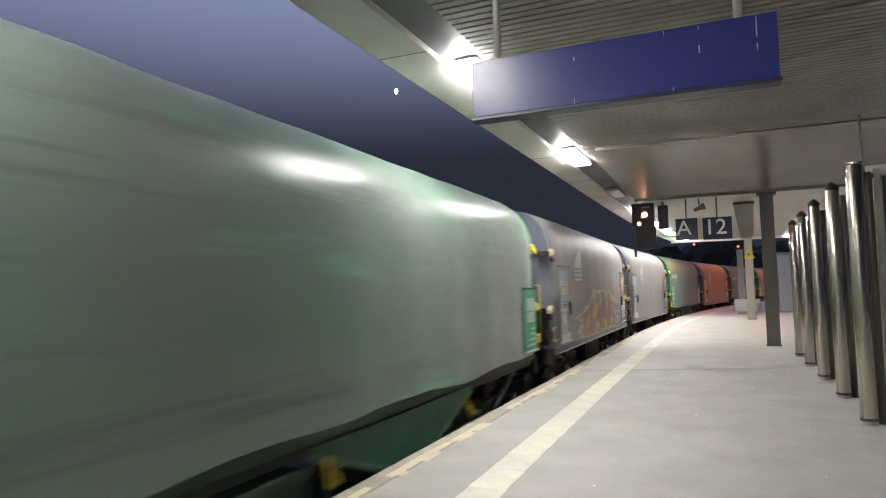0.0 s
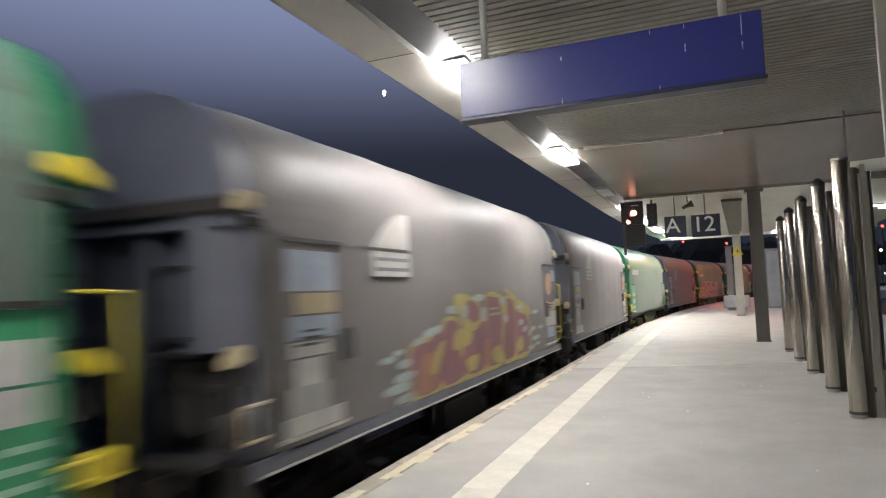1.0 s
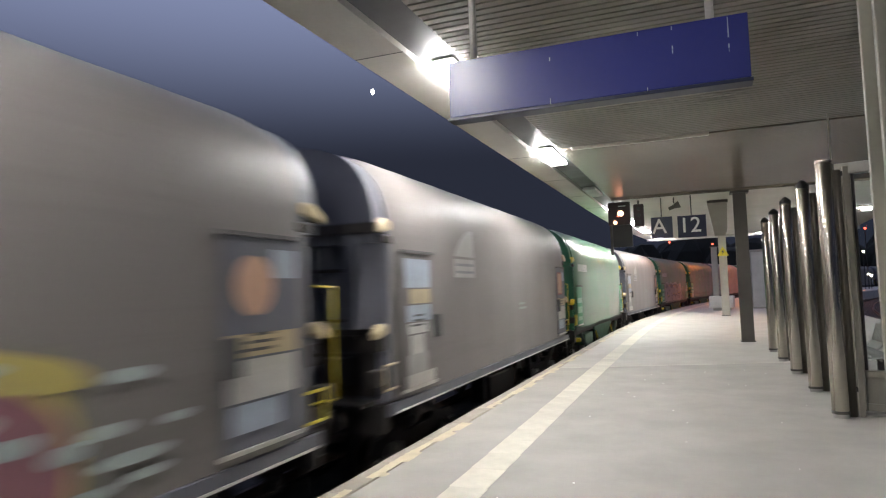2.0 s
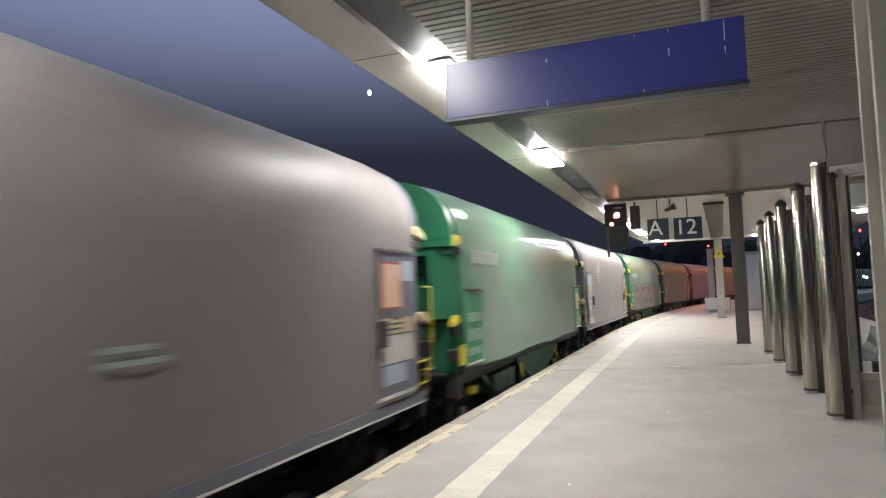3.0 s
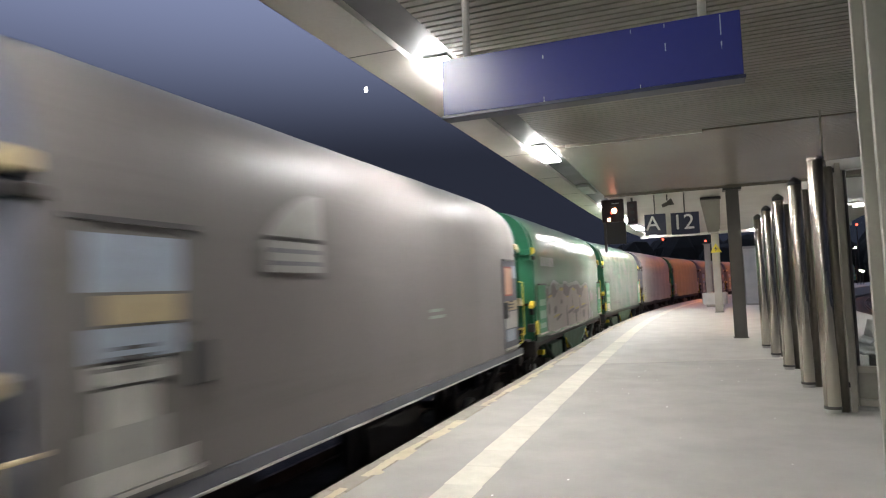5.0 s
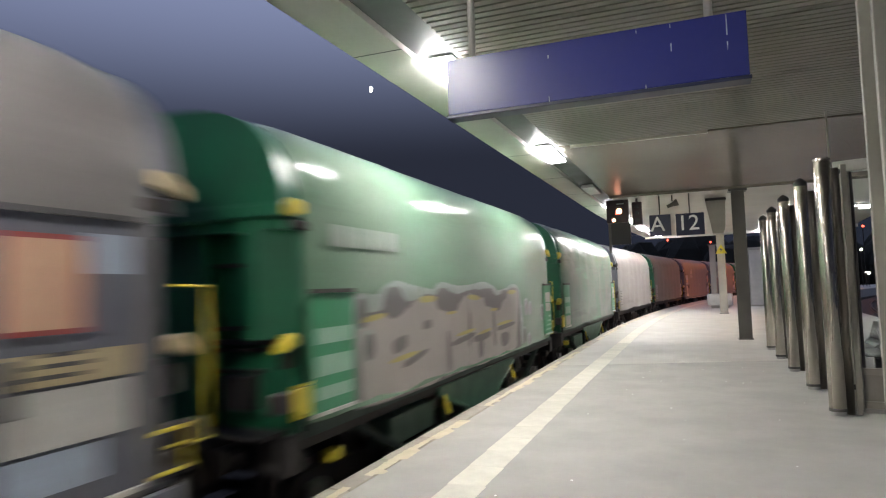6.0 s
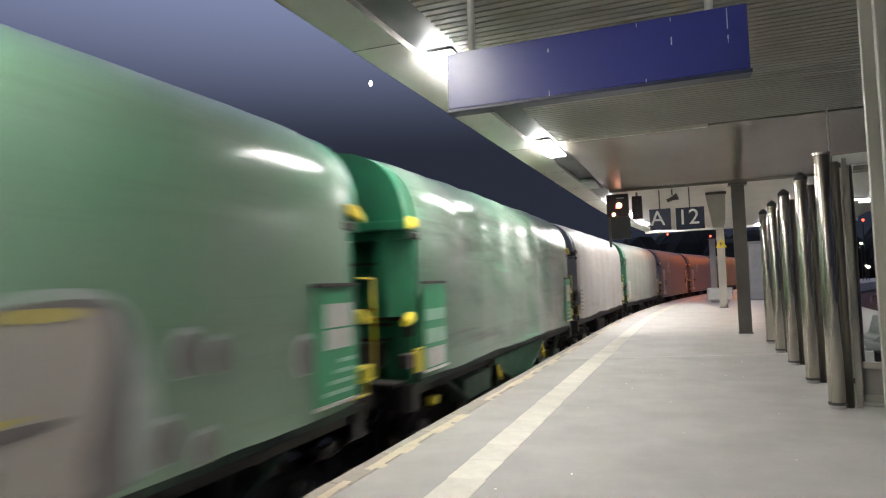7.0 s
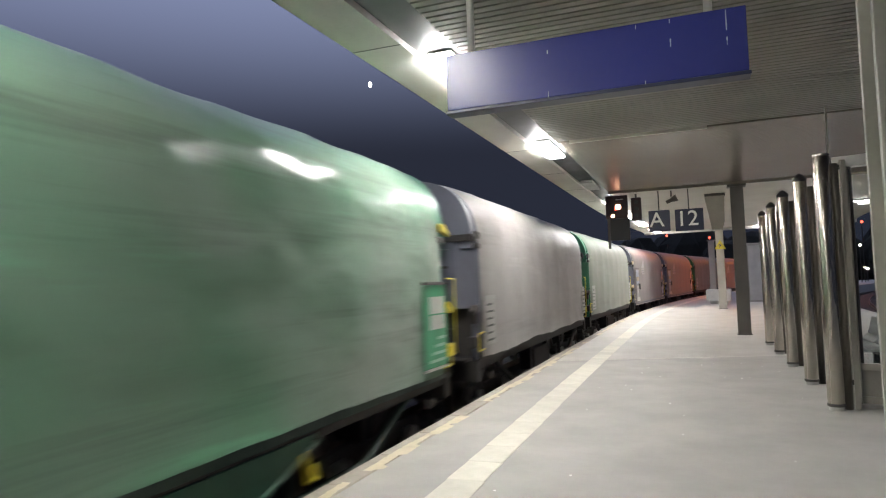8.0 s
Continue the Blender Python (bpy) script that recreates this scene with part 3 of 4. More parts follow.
for y in (-0.7, 0.6):
    part("leg", boxes((-0.06, 0.06, y - 0.04, y + 0.04, 0, 0.40), bevel=0.005), M["dark_steel"], bench)
part("crossbar", boxes((-0.05, 0.05, -1.0, 0.95, 0.34, 0.385), bevel=0.005), M["dark_steel"], bench)

# ---------------------------------------------------------------- far end of the platform
t = thing("warning_sign", "yellow triangular electrical warning sign on the column", "sign", at=on_plan(0.72, 35.78, 3.0))
tri = [(-0.27, 0.0), (0.27, 0.0), (0.0, 0.47)]
part("plate", prism(tri, 0, 0.012), M["yellow"], t)
part("symbol", prism([(0.03, 0.33), (-0.08, 0.18), (-0.01, 0.19), (-0.05, 0.06), (0.08, 0.22), (0.01, 0.21)], -0.006, -0.001), M["ink"], t)
# separate hung box that stands in for the pale column's wider clad head
t = thing("display_board", "beige tapered box hung before the column as its clad head", "display", at=pose(0.66, 22.0, 3.35))
part("case", prism([(-0.13, -0.22), (0.17, -0.22), (0.24, 0.0), (0.27, 0.82), (-0.30, 0.82), (-0.27, 0.62), (-0.18, 0.10)], -0.12, 0.12), M["pale_column"], t)
part("bracket", boxes((-0.3, 0.3, -0.05, 0.05, 0.82, CEIL_Z - 3.35)), M["dark_steel"], t)
t = thing("planter", "pale concrete block seat on the platform", "planter", at=on_plan(0.32, 43.0, 0))
part("body", boxes((-0.85, 0.52, -0.4, 0.4, 0.16, 0.86), bevel=0.03), M["pale_concrete"], t)
part("plinth", boxes((-0.65, 0.32, -0.3, 0.3, 0.0, 0.159)), M["concrete"], t)
t = thing("stair_housing", "pale panelled stairwell housing on the platform", "kiosk", at=pose(0, 0, 0))
for i in range(4):
    part("panel", boxes((3.02 + i * 0.85, 3.85 + i * 0.85, 44.0, 44.1, 0.1, 3.45), bevel=0.01), M["pale_concrete"], t)
part("side_wall", boxes((3.0, 3.1, 44.11, 54.0, 0.0, 3.45)), M["concrete"], t)
part("plinth", boxes((2.98, 6.4, 43.97, 44.12, 0.0, 0.099)), M["concrete"], t)
part("roof", boxes((2.95, 6.5, 43.9, 54.1, 3.451, 3.6), bevel=0.02), M["concrete"], t)


def sodium_mast(x, y, h=7.5):
    t = thing("street_lamp", "tall mast lamp with glowing orange sodium light", "lamp", "sodium lamps", at=on_plan(x, y, 0))
    part("mast", lathe([(0.12, 0), (0.12, 0.1), (0.10, 0.12), (0.06, h)], 16), M["black"], t, smooth=True)
    part("arm", tubes([(0, 0, h - 0.1), (-0.5, 0, h + 0.2), (-1.4, 0, h + 0.25)], 0.035), M["dark_steel"], t, smooth=True)
    part("head", boxes((-2.0, -1.35, -0.14, 0.14, h + 0.2, h + 0.34), bevel=0.03), M["column"], t)
    part("lens", boxes((-1.93, -1.42, -0.11, 0.11, h + 0.15, h + 0.199), bevel=0.01), M["sodium"], t)


for x, y in ((2.2, 55.0), (1.6, 76.0), (1.2, 98.0)):
    sodium_mast(x, y)
for x, y, z in ((-3.36, 90, 7.09), (1.82, 90, 6.55)):
    t = thing("signal", "far railway signal showing a red light", "signal", at=pose(x, y, z))
    part("housing", boxes((-0.2, 0.2, 0, 0.15, -0.3, 0.3), bevel=0.02), M["black"], t)
    bm = bmesh.new()
    tube(bm, (0, -0.03, 0), (0, -0.001, 0), 0.125)
    part("lens", bm, M["red_light"], t)
    part("post", boxes((-0.012, 0.012, 0.02, 0.05, -z, -0.301)), M["black"], t)

for x, y, z, mat in ((22.3, 107.7, 8.6, "red_light"), (21.9, 107.8, 5.3, "far_light"), (20.5, 108.1, 1.9, "far_light"), (22.6, 107.6, 1.9, "far_light"), (24.0, 116.0, 2.1, "far_light")):
    t = thing("far_lamp", "far small light on a post beyond the tracks", "lamp", "far lights", at=pose(x, y, -1.12))
    part("post", boxes((-0.05, 0.05, 0.06, 0.16, 0, z + 1.2)), M["black"], t)
    bm = bmesh.new()
    bmesh.ops.create_uvsphere(bm, u_segments=12, v_segments=8, radius=0.17, matrix=Matrix.Translation((0, -0.1, z + 1.12)))
    part("globe", bm, M[mat], t, smooth=True)

t = finish("moon", lathe([(0.0, -0.01), (9, 0), (9, 1), (0.01, 2)], 32), M["moon"])
t.matrix_basis = look((-0.4502 * 2000, 0.8774 * 2000, 0.3102 * 2000), (0, 0, 0)) @ Matrix.Diagonal((0.62, 1, 1, 1))
tagged(t, "bright half moon in the night sky", "moon", kind="structure")


woods = bmesh.new()
rng = random.Random(3)
for i in range(420):
    a = radians(rng.uniform(-75, 80))
    d = rng.uniform(170, 260)
    h = rng.uniform(7, 15)
    m = Matrix.Translation((d * math.sin(a), d * math.cos(a), h * 0.5 - 1.2)) @ Matrix.Diagonal((rng.uniform(4, 8), rng.uniform(4, 8), h * 0.6, 1))
    made = bmesh.ops.create_icosphere(woods, subdivisions=2, radius=1.0, matrix=m)
    for v in made["verts"]:
        v.co += Vector((rng.uniform(-1, 1), rng.uniform(-1, 1), rng.uniform(-0.9, 0.9)))
M["foliage"] = surface("dark_foliage", (0.012, 0.014, 0.01), (0.02, 0.02, 0.014), 0.9, 0, 0.2, 2, 0.5, 0.2)
tagged(finish("far_woods", woods, M["foliage"]), "dark far belt of trees beyond the tracks", "woods", kind="stuff")


# ---------------------------------------------------------------- wagons
HALF, LEN = 1.47, 10.46


def hood_outline(n=40, grow=0.0, bottom=1.2):
    pts = [(HALF + grow, bottom), (HALF + grow, bottom + 0.13), (HALF + grow, 1.8), (HALF + grow, 2.5), (HALF + grow, 2.98)]
    for i in range(n + 1):
        a = math.pi * i / n
        c, s = math.cos(a), math.sin(a)
        e = 2 / 2.75
        pts.append((math.copysign(abs(c) ** e, c) * (HALF + grow), 3.05 + (1.24 + grow) * abs(s) ** e))
    pts += [(-HALF - grow, 2.98), (-HALF - grow, 2.5), (-HALF - grow, 1.8), (-HALF - grow, bottom + 0.13), (-HALF - grow, bottom)]
    return pts


def hood_mesh(slack, wavy, seed):
    """The cover: an arched shell over hoops, slack between them, with a wavy lower hem where it hangs loose."""
    bm = bmesh.new()
    n, hoops = 80, 8
    outline = hood_outline()
    rows = []
    for i in range(n + 1):
        y = -LEN / 2 + LEN * i / n
        sag = abs(math.sin(math.pi * hoops * i / n))
        row = []
        for j, (x, z) in enumerate(outline):
            w = noise.noise((y * 0.9 + seed, x * 0.7 + seed, z * 0.8))
            k = 1 - slack * (0.012 * sag + 0.018 * w)
            d = max(0.0, abs(y) - (LEN / 2 - 0.55)) / 0.55
            k *= 1 - 0.035 * d * d
            zz = z
            side = min(j, len(outline) - 1 - j)
            if side < 2:
                k *= 1 + wavy * (0.014 if side == 0 else -0.004)
                zz += wavy * (0.045 + 0.09 * noise.noise((y * 0.45 + seed, 3.1, 0)) + 0.02 * noise.noise((y * 1.7, seed, 0)))
            row.append(bm.verts.new((x * k, y, zz if z < 3 else 3.05 + (zz - 3.05) * k)))
        rows.append(row)
    for a, b in zip(rows, rows[1:]):
        for i in range(len(a) - 1):
            bm.faces.new((a[i], a[i + 1], b[i + 1], b[i]))
    return bm


def hood_x(z):
    """Half the cover's width at the height z."""
    return HALF if z <= 3.05 else HALF * max(0.0, 1 - ((z - 3.05) / 1.24) ** 2.75) ** (1 / 2.75)


def rounded(points, n=5):
    """A closed soft outline through the points."""
    out, m = [], len(points)
    for i in range(m):
        a, b, c, d = (Vector(points[(i + k) % m]) for k in (-1, 0, 1, 2))
        for k in range(n):
            u = k / n
            out.append(0.5 * (2 * b + (c - a) * u + (2 * a - 5 * b + 4 * c - d) * u * u + (3 * b - 3 * c + d - a) * u ** 3))
    return [(p.x, p.y) for p in out]


def hood_patch(outline, s, lift):
    """A thin flat shape of (y, z) pairs lying on the cover's side s."""
    bm = bmesh.new()
    bm.faces.new([bm.verts.new((s * (hood_x(z) + lift), y, z)) for y, z in outline])
    bmesh.ops.triangulate(bm, faces=bm.faces)
    return bm


def dab(y, z, w, h, lean=0.0):
    """An outline of a short soft spray stroke."""
    return [(y - w, z - lean), (y - w * 0.5, z + h - lean * 0.5), (y + w * 0.6, z + h + lean * 0.5), (y + w, z + lean), (y + w * 0.5, z - h + lean * 0.5), (y - w * 0.6, z - h - lean * 0.5)]


def grown(points, by):
    cy, cz = sum(p[0] for p in points) / len(points), sum(p[1] for p in points) / len(points)
    return [(y + math.copysign(by, y - cy), z + math.copysign(by, z - cz)) for y, z in points]


def spray(t, shapes, material, lift, label, name="painted_shape"):
    for outline in shapes:
        part(name, hood_patch(rounded(outline), 1, lift), M[material], t, label)


def pink_graffiti(t):
    letters = [
        [(-2.50, 1.80), (-2.0, 1.86), (-1.66, 1.98), (-1.50, 1.6), (-1.75, 1.26), (-2.42, 1.24), (-2.56, 1.45)],
        [(-1.48, 2.04), (-1.0, 2.02), (-0.95, 1.65), (-0.75, 1.38), (-0.9, 1.26), (-1.55, 1.25), (-1.62, 1.6)],
        [(-0.85, 2.28), (-0.45, 2.33), (-0.1, 2.22), (-0.12, 2.03), (-0.55, 1.99), (-0.8, 2.08)],
        [(-0.62, 1.90), (-0.2, 1.94), (0.2, 2.0), (0.3, 1.7), (0.2, 1.4), (-0.1, 1.25), (-0.6, 1.26), (-0.85, 1.5)],
        [(0.28, 2.34), (0.75, 2.37), (1.1, 2.2), (1.0, 1.7), (0.95, 1.32), (0.4, 1.26), (0.25, 1.6), (0.35, 2.0)],
        [(1.35, 2.3), (1.75, 2.24), (1.82, 1.8), (1.75, 1.33), (1.2, 1.27), (1.06, 1.6), (1.25, 1.95)],
        [(1.9, 2.12), (2.4, 2.04), (2.75, 1.8), (2.8, 1.42), (2.6, 1.28), (1.95, 1.27), (1.86, 1.7)]]
    spray(t, [grown(p, 0.055) for p in letters], "spray_yellow", 0.008, "mustard outline of a painted letter")
    spray(t, letters, "spray_pink", 0.010, "dusky pink painted letter", "painted_letter")
    spray(t, [[(-2.32, 1.62), (-1.95, 1.72), (-1.72, 1.5), (-1.9, 1.27), (-2.4, 1.25)], [(0.1, 1.62), (0.36, 1.7), (0.40, 1.3), (0.16, 1.27)]],
          "spray_orange", 0.012, "orange-brown painted patch")
    spray(t, [[(-1.05, 2.42), (-0.55, 2.41), (-0.62, 2.30), (-0.92, 2.15), (-1.12, 2.2)], [(-0.75, 2.06), (-0.42, 2.0), (-0.5, 1.72), (-0.8, 1.71)],
              [(-1.24, 1.70), (-1.05, 1.93), (-0.74, 1.90), (-0.85, 1.67)], [(-0.70, 1.49), (-0.20, 1.51), (-0.35, 1.31), (-0.64, 1.33)],
              [(0.46, 1.50), (0.86, 1.55), (0.98, 1.29), (0.6, 1.31)], [(-1.78, 1.74), (-1.5, 1.82), (-1.78, 1.44), (-2.02, 1.5)],
              [(1.05, 2.22), (1.28, 2.36), (1.35, 2.05), (1.12, 1.98)], [(1.95, 2.29), (2.8, 2.13), (2.86, 1.97), (2.0, 2.07)],
              [(1.30, 2.46), (1.42, 2.47), (1.95, 2.32), (1.80, 2.28)], [(0.30, 2.43), (0.62, 2.44), (1.02, 2.38), (0.66, 2.35)],
              [(-0.58, 1.96), (-0.15, 1.99), (-0.18, 1.90), (-0.55, 1.88)], [(1.9, 1.5), (2.2, 1.62), (2.3, 1.40), (2.0, 1.34)],
              dab(0.2, 1.235, 0.55, 0.03), dab(1.5, 1.25, 0.45, 0.03), dab(2.3, 1.26, 0.30, 0.035), dab(-0.75, 1.235, 0.35, 0.03)],
          "spray_yellow", 0.014, "mustard painted patch")
    spray(t, [dab(*d) for d in (
        (-3.15, 1.74, 0.19, 0.035, 0.0), (-2.9, 1.80, 0.12, 0.03, 0.0), (-2.72, 1.66, 0.20, 0.045, 0.0), (-2.73, 1.51, 0.28, 0.05, 0.0),
        (-2.9, 1.40, 0.38, 0.05, 0.0), (-2.72, 1.27, 0.26, 0.045, 0.0), (-1.9, 1.97, 0.32, 0.05, 0.03), (-2.35, 1.88, 0.15, 0.04, 0.02),
        (-1.2, 2.22, 0.20, 0.05, 0.0), (-0.72, 2.17, 0.14, 0.09, 0.0), (-0.1, 2.36, 0.26, 0.05, 0.0), (0.12, 2.10, 0.14, 0.10, 0.0),
        (1.08, 2.28, 0.16, 0.06, -0.02), (2.18, 2.14, 0.22, 0.035, -0.01), (1.25, 1.97, 0.12, 0.06, 0.0), (2.2, 1.86, 0.16, 0.05, 0.0),
        (3.22, 2.01, 0.20, 0.04, 0.0), (3.05, 1.69, 0.18, 0.04, 0.0), (3.62, 1.685, 0.15, 0.03, 0.0), (3.25, 1.50, 0.30, 0.04, 0.0),
        (2.85, 1.34, 0.24, 0.04, 0.0), (2.78, 1.62, 0.12, 0.05, 0.0), (3.35, 1.38, 0.18, 0.03, 0.0), (2.45, 1.72, 0.16, 0.05, 0.0))],
          "spray_blue", 0.016, "pale blue spray dab")


def grey_graffiti(t):
    mist = [(-4.62, 1.9), (-4.45, 2.38), (-4.12, 2.44), (-3.92, 2.32), (-3.8, 2.46), (-3.4, 2.58), (-2.95, 2.52), (-2.6, 2.40), (-2.3, 2.44), (-1.9, 2.56), (-1.2, 2.50), (-0.6, 2.52), (0.0, 2.56),
            (0.5, 2.50), (0.9, 2.40), (1.3, 2.41), (1.7, 2.50), (2.2, 2.47), (2.45, 2.2), (2.60, 1.65), (2.4, 1.26), (-0.5, 1.24), (-4.4, 1.26)]
    dark = [(-4.42, 1.7), (-4.3, 2.18), (-3.80, 2.24), (-3.65, 2.44), (-3.46, 2.50), (-3.25, 2.42), (-2.95, 2.28), (-2.5, 2.40), (-2.1, 2.38), (-1.87, 2.47), (-1.5, 2.36), (-1.2, 2.38), (-0.7, 2.43),
            (-0.3, 2.40), (0.1, 2.45), (0.5, 2.38), (0.9, 2.28), (1.2, 2.34), (1.7, 2.43), (2.25, 2.40), (2.36, 2.0), (2.3, 1.35), (2.1, 1.235), (-0.5, 1.225), (-4.3, 1.235)]
    letters = [
        [(-4.32, 2.13), (-3.72, 2.19), (-3.55, 2.12), (-3.22, 2.18), (-3.0, 2.24), (-2.85, 1.9), (-2.9, 1.5), (-3.05, 1.26), (-4.15, 1.25), (-4.28, 1.6)],
        [(-3.0, 2.23), (-2.6, 2.35), (-2.22, 2.33), (-1.95, 2.21), (-1.85, 1.8), (-1.95, 1.27), (-2.95, 1.26), (-2.88, 1.7)],
        [(-1.92, 2.15), (-1.56, 2.10), (-1.21, 2.23), (-0.85, 2.34), (-0.80, 1.9), (-0.86, 1.28), (-1.55, 1.25), (-1.86, 1.27), (-1.82, 1.75)],
        [(-0.78, 2.35), (-0.25, 2.30), (0.05, 2.28), (0.41, 2.10), (0.52, 1.8), (0.40, 1.27), (-0.75, 1.27), (-0.66, 1.7)],
        [(0.42, 2.08), (0.84, 2.06), (1.15, 2.20), (1.45, 2.34), (1.74, 2.38), (2.2, 2.34), (2.16, 1.9), (2.02, 1.5), (1.9, 1.28), (0.5, 1.26), (0.60, 1.7)]]
    spray(t, [mist], "spray_halo", 0.004, "pale grey mist of spray round the letters")
    spray(t, [dark], "spray_shade", 0.007, "dark grey shading behind the letters")
    spray(t, letters, "spray_beige", 0.010, "grey-beige painted letter", "painted_letter")
    spray(t, [dab(*d) for d in (
        (-3.98, 2.17, 0.30, 0.03, 0.025), (-2.42, 2.335, 0.30, 0.040, 0.0), (-0.52, 2.31, 0.30, 0.036, -0.02), (1.75, 2.36, 0.30, 0.036, 0.0), (0.55, 2.075, 0.22, 0.022, 0.0),
        (-1.55, 2.115, 0.20, 0.02, 0.0), (-3.2, 1.66, 0.42, 0.028, 0.02), (-0.95, 1.79, 0.42, 0.024, 0.02), (0.0, 1.735, 0.35, 0.024, 0.02), (1.2, 1.81, 0.50, 0.024, 0.01))],
          "spray_yellow", 0.0155, "thin mustard edge line")
    spray(t, [dab(*d) for d in ((-3.46, 2.33, 0.26, 0.16), (-1.87, 2.32, 0.27, 0.14), (-1.45, 2.25, 0.22, 0.11), (0.30, 2.29, 0.30, 0.14), (0.80, 2.18, 0.26, 0.12), (1.22, 2.32, 0.2, 0.08), (-0.45, 2.38, 0.2, 0.06))],
          "spray_shade", 0.0125, "dark grey round shadow between letters")
    spray(t, [
        [(-3.50, 1.86), (-3.16, 1.92), (-3.14, 1.78), (-3.46, 1.72)], [(-3.20, 1.60), (-2.55, 1.69), (-2.55, 1.63), (-3.15, 1.53)],
        [(-2.58, 2.04), (-2.36, 2.06), (-2.34, 1.96), (-2.60, 1.95)], [(-1.76, 1.80), (-1.66, 1.82), (-1.60, 1.34), (-1.76, 1.34)],
        [(-1.50, 1.70), (-0.60, 1.76), (-0.60, 1.70), (-1.46, 1.63)], [(-0.80, 2.04), (-0.70, 2.02), (-0.74, 1.60), (-0.86, 1.62)],
        [(-0.55, 1.69), (0.25, 1.72), (0.20, 1.62), (-0.50, 1.60)], [(-0.35, 1.60), (-0.12, 1.60), (-0.16, 1.36), (-0.34, 1.36)],
        [(0.46, 1.98), (0.58, 2.0), (0.60, 1.50), (0.50, 1.50)], [(0.80, 1.76), (1.80, 1.79), (1.80, 1.73), (0.84, 1.69)], [(0.95, 1.62), (1.45, 1.60), (1.36, 1.42), (1.0, 1.40)]],
          "spray_shade", 0.013, "dark grey inner stroke of a letter")
    for y, z, r in ((-4.28, 2.25, 0.17), (-4.12, 1.88, 0.15), (2.84, 2.04, 0.16), (3.16, 2.0, 0.13), (2.62, 1.48, 0.15), (3.0, 1.36, 0.12), (4.30, 1.86, 0.17)):
        spray(t, [dab(y, z, r, r)], "spray_halo", 0.0145, "pale spray ring")
        spray(t, [dab(y + 0.02, z - 0.02, r * 0.82, r * 0.84)], "spray_shade", 0.0155, "dark spray dot")


def wheelset(parent, y):
    w = new("wheelset")
    w.parent = parent
    w.matrix_basis = pose(0, y, 0.46)
    bm = bmesh.new()
    tube(bm, (-0.98, 0, 0), (0.98, 0, 0), 0.075)
    part("axle", bm, M["rust"], w, smooth=True)
    for s in (-1, 1):
        bm = lathe([(0.10, -0.07), (0.14, -0.065), (0.16, -0.02), (0.36, -0.015), (0.39, -0.06), (0.46, -0.06), (0.465, 0.03), (0.49, 0.045), (0.49, 0.07), (0.39, 0.07), (0.36, 0.02), (0.14, 0.03), (0.10, 0.06)], 32)
        for k in range(4):
            a = k * math.pi / 2
            tube(bm, (0.26 * math.cos(a), 0.26 * math.sin(a), -0.024), (0.26 * math.cos(a), 0.26 * math.sin(a), 0.03), 0.04, seg=8)
        ob = part("wheel", bm, M["tyre"], w)
        ob.matrix_basis = pose(s * 0.75, 0, 0, 0, -90 * s, 0)
    return w


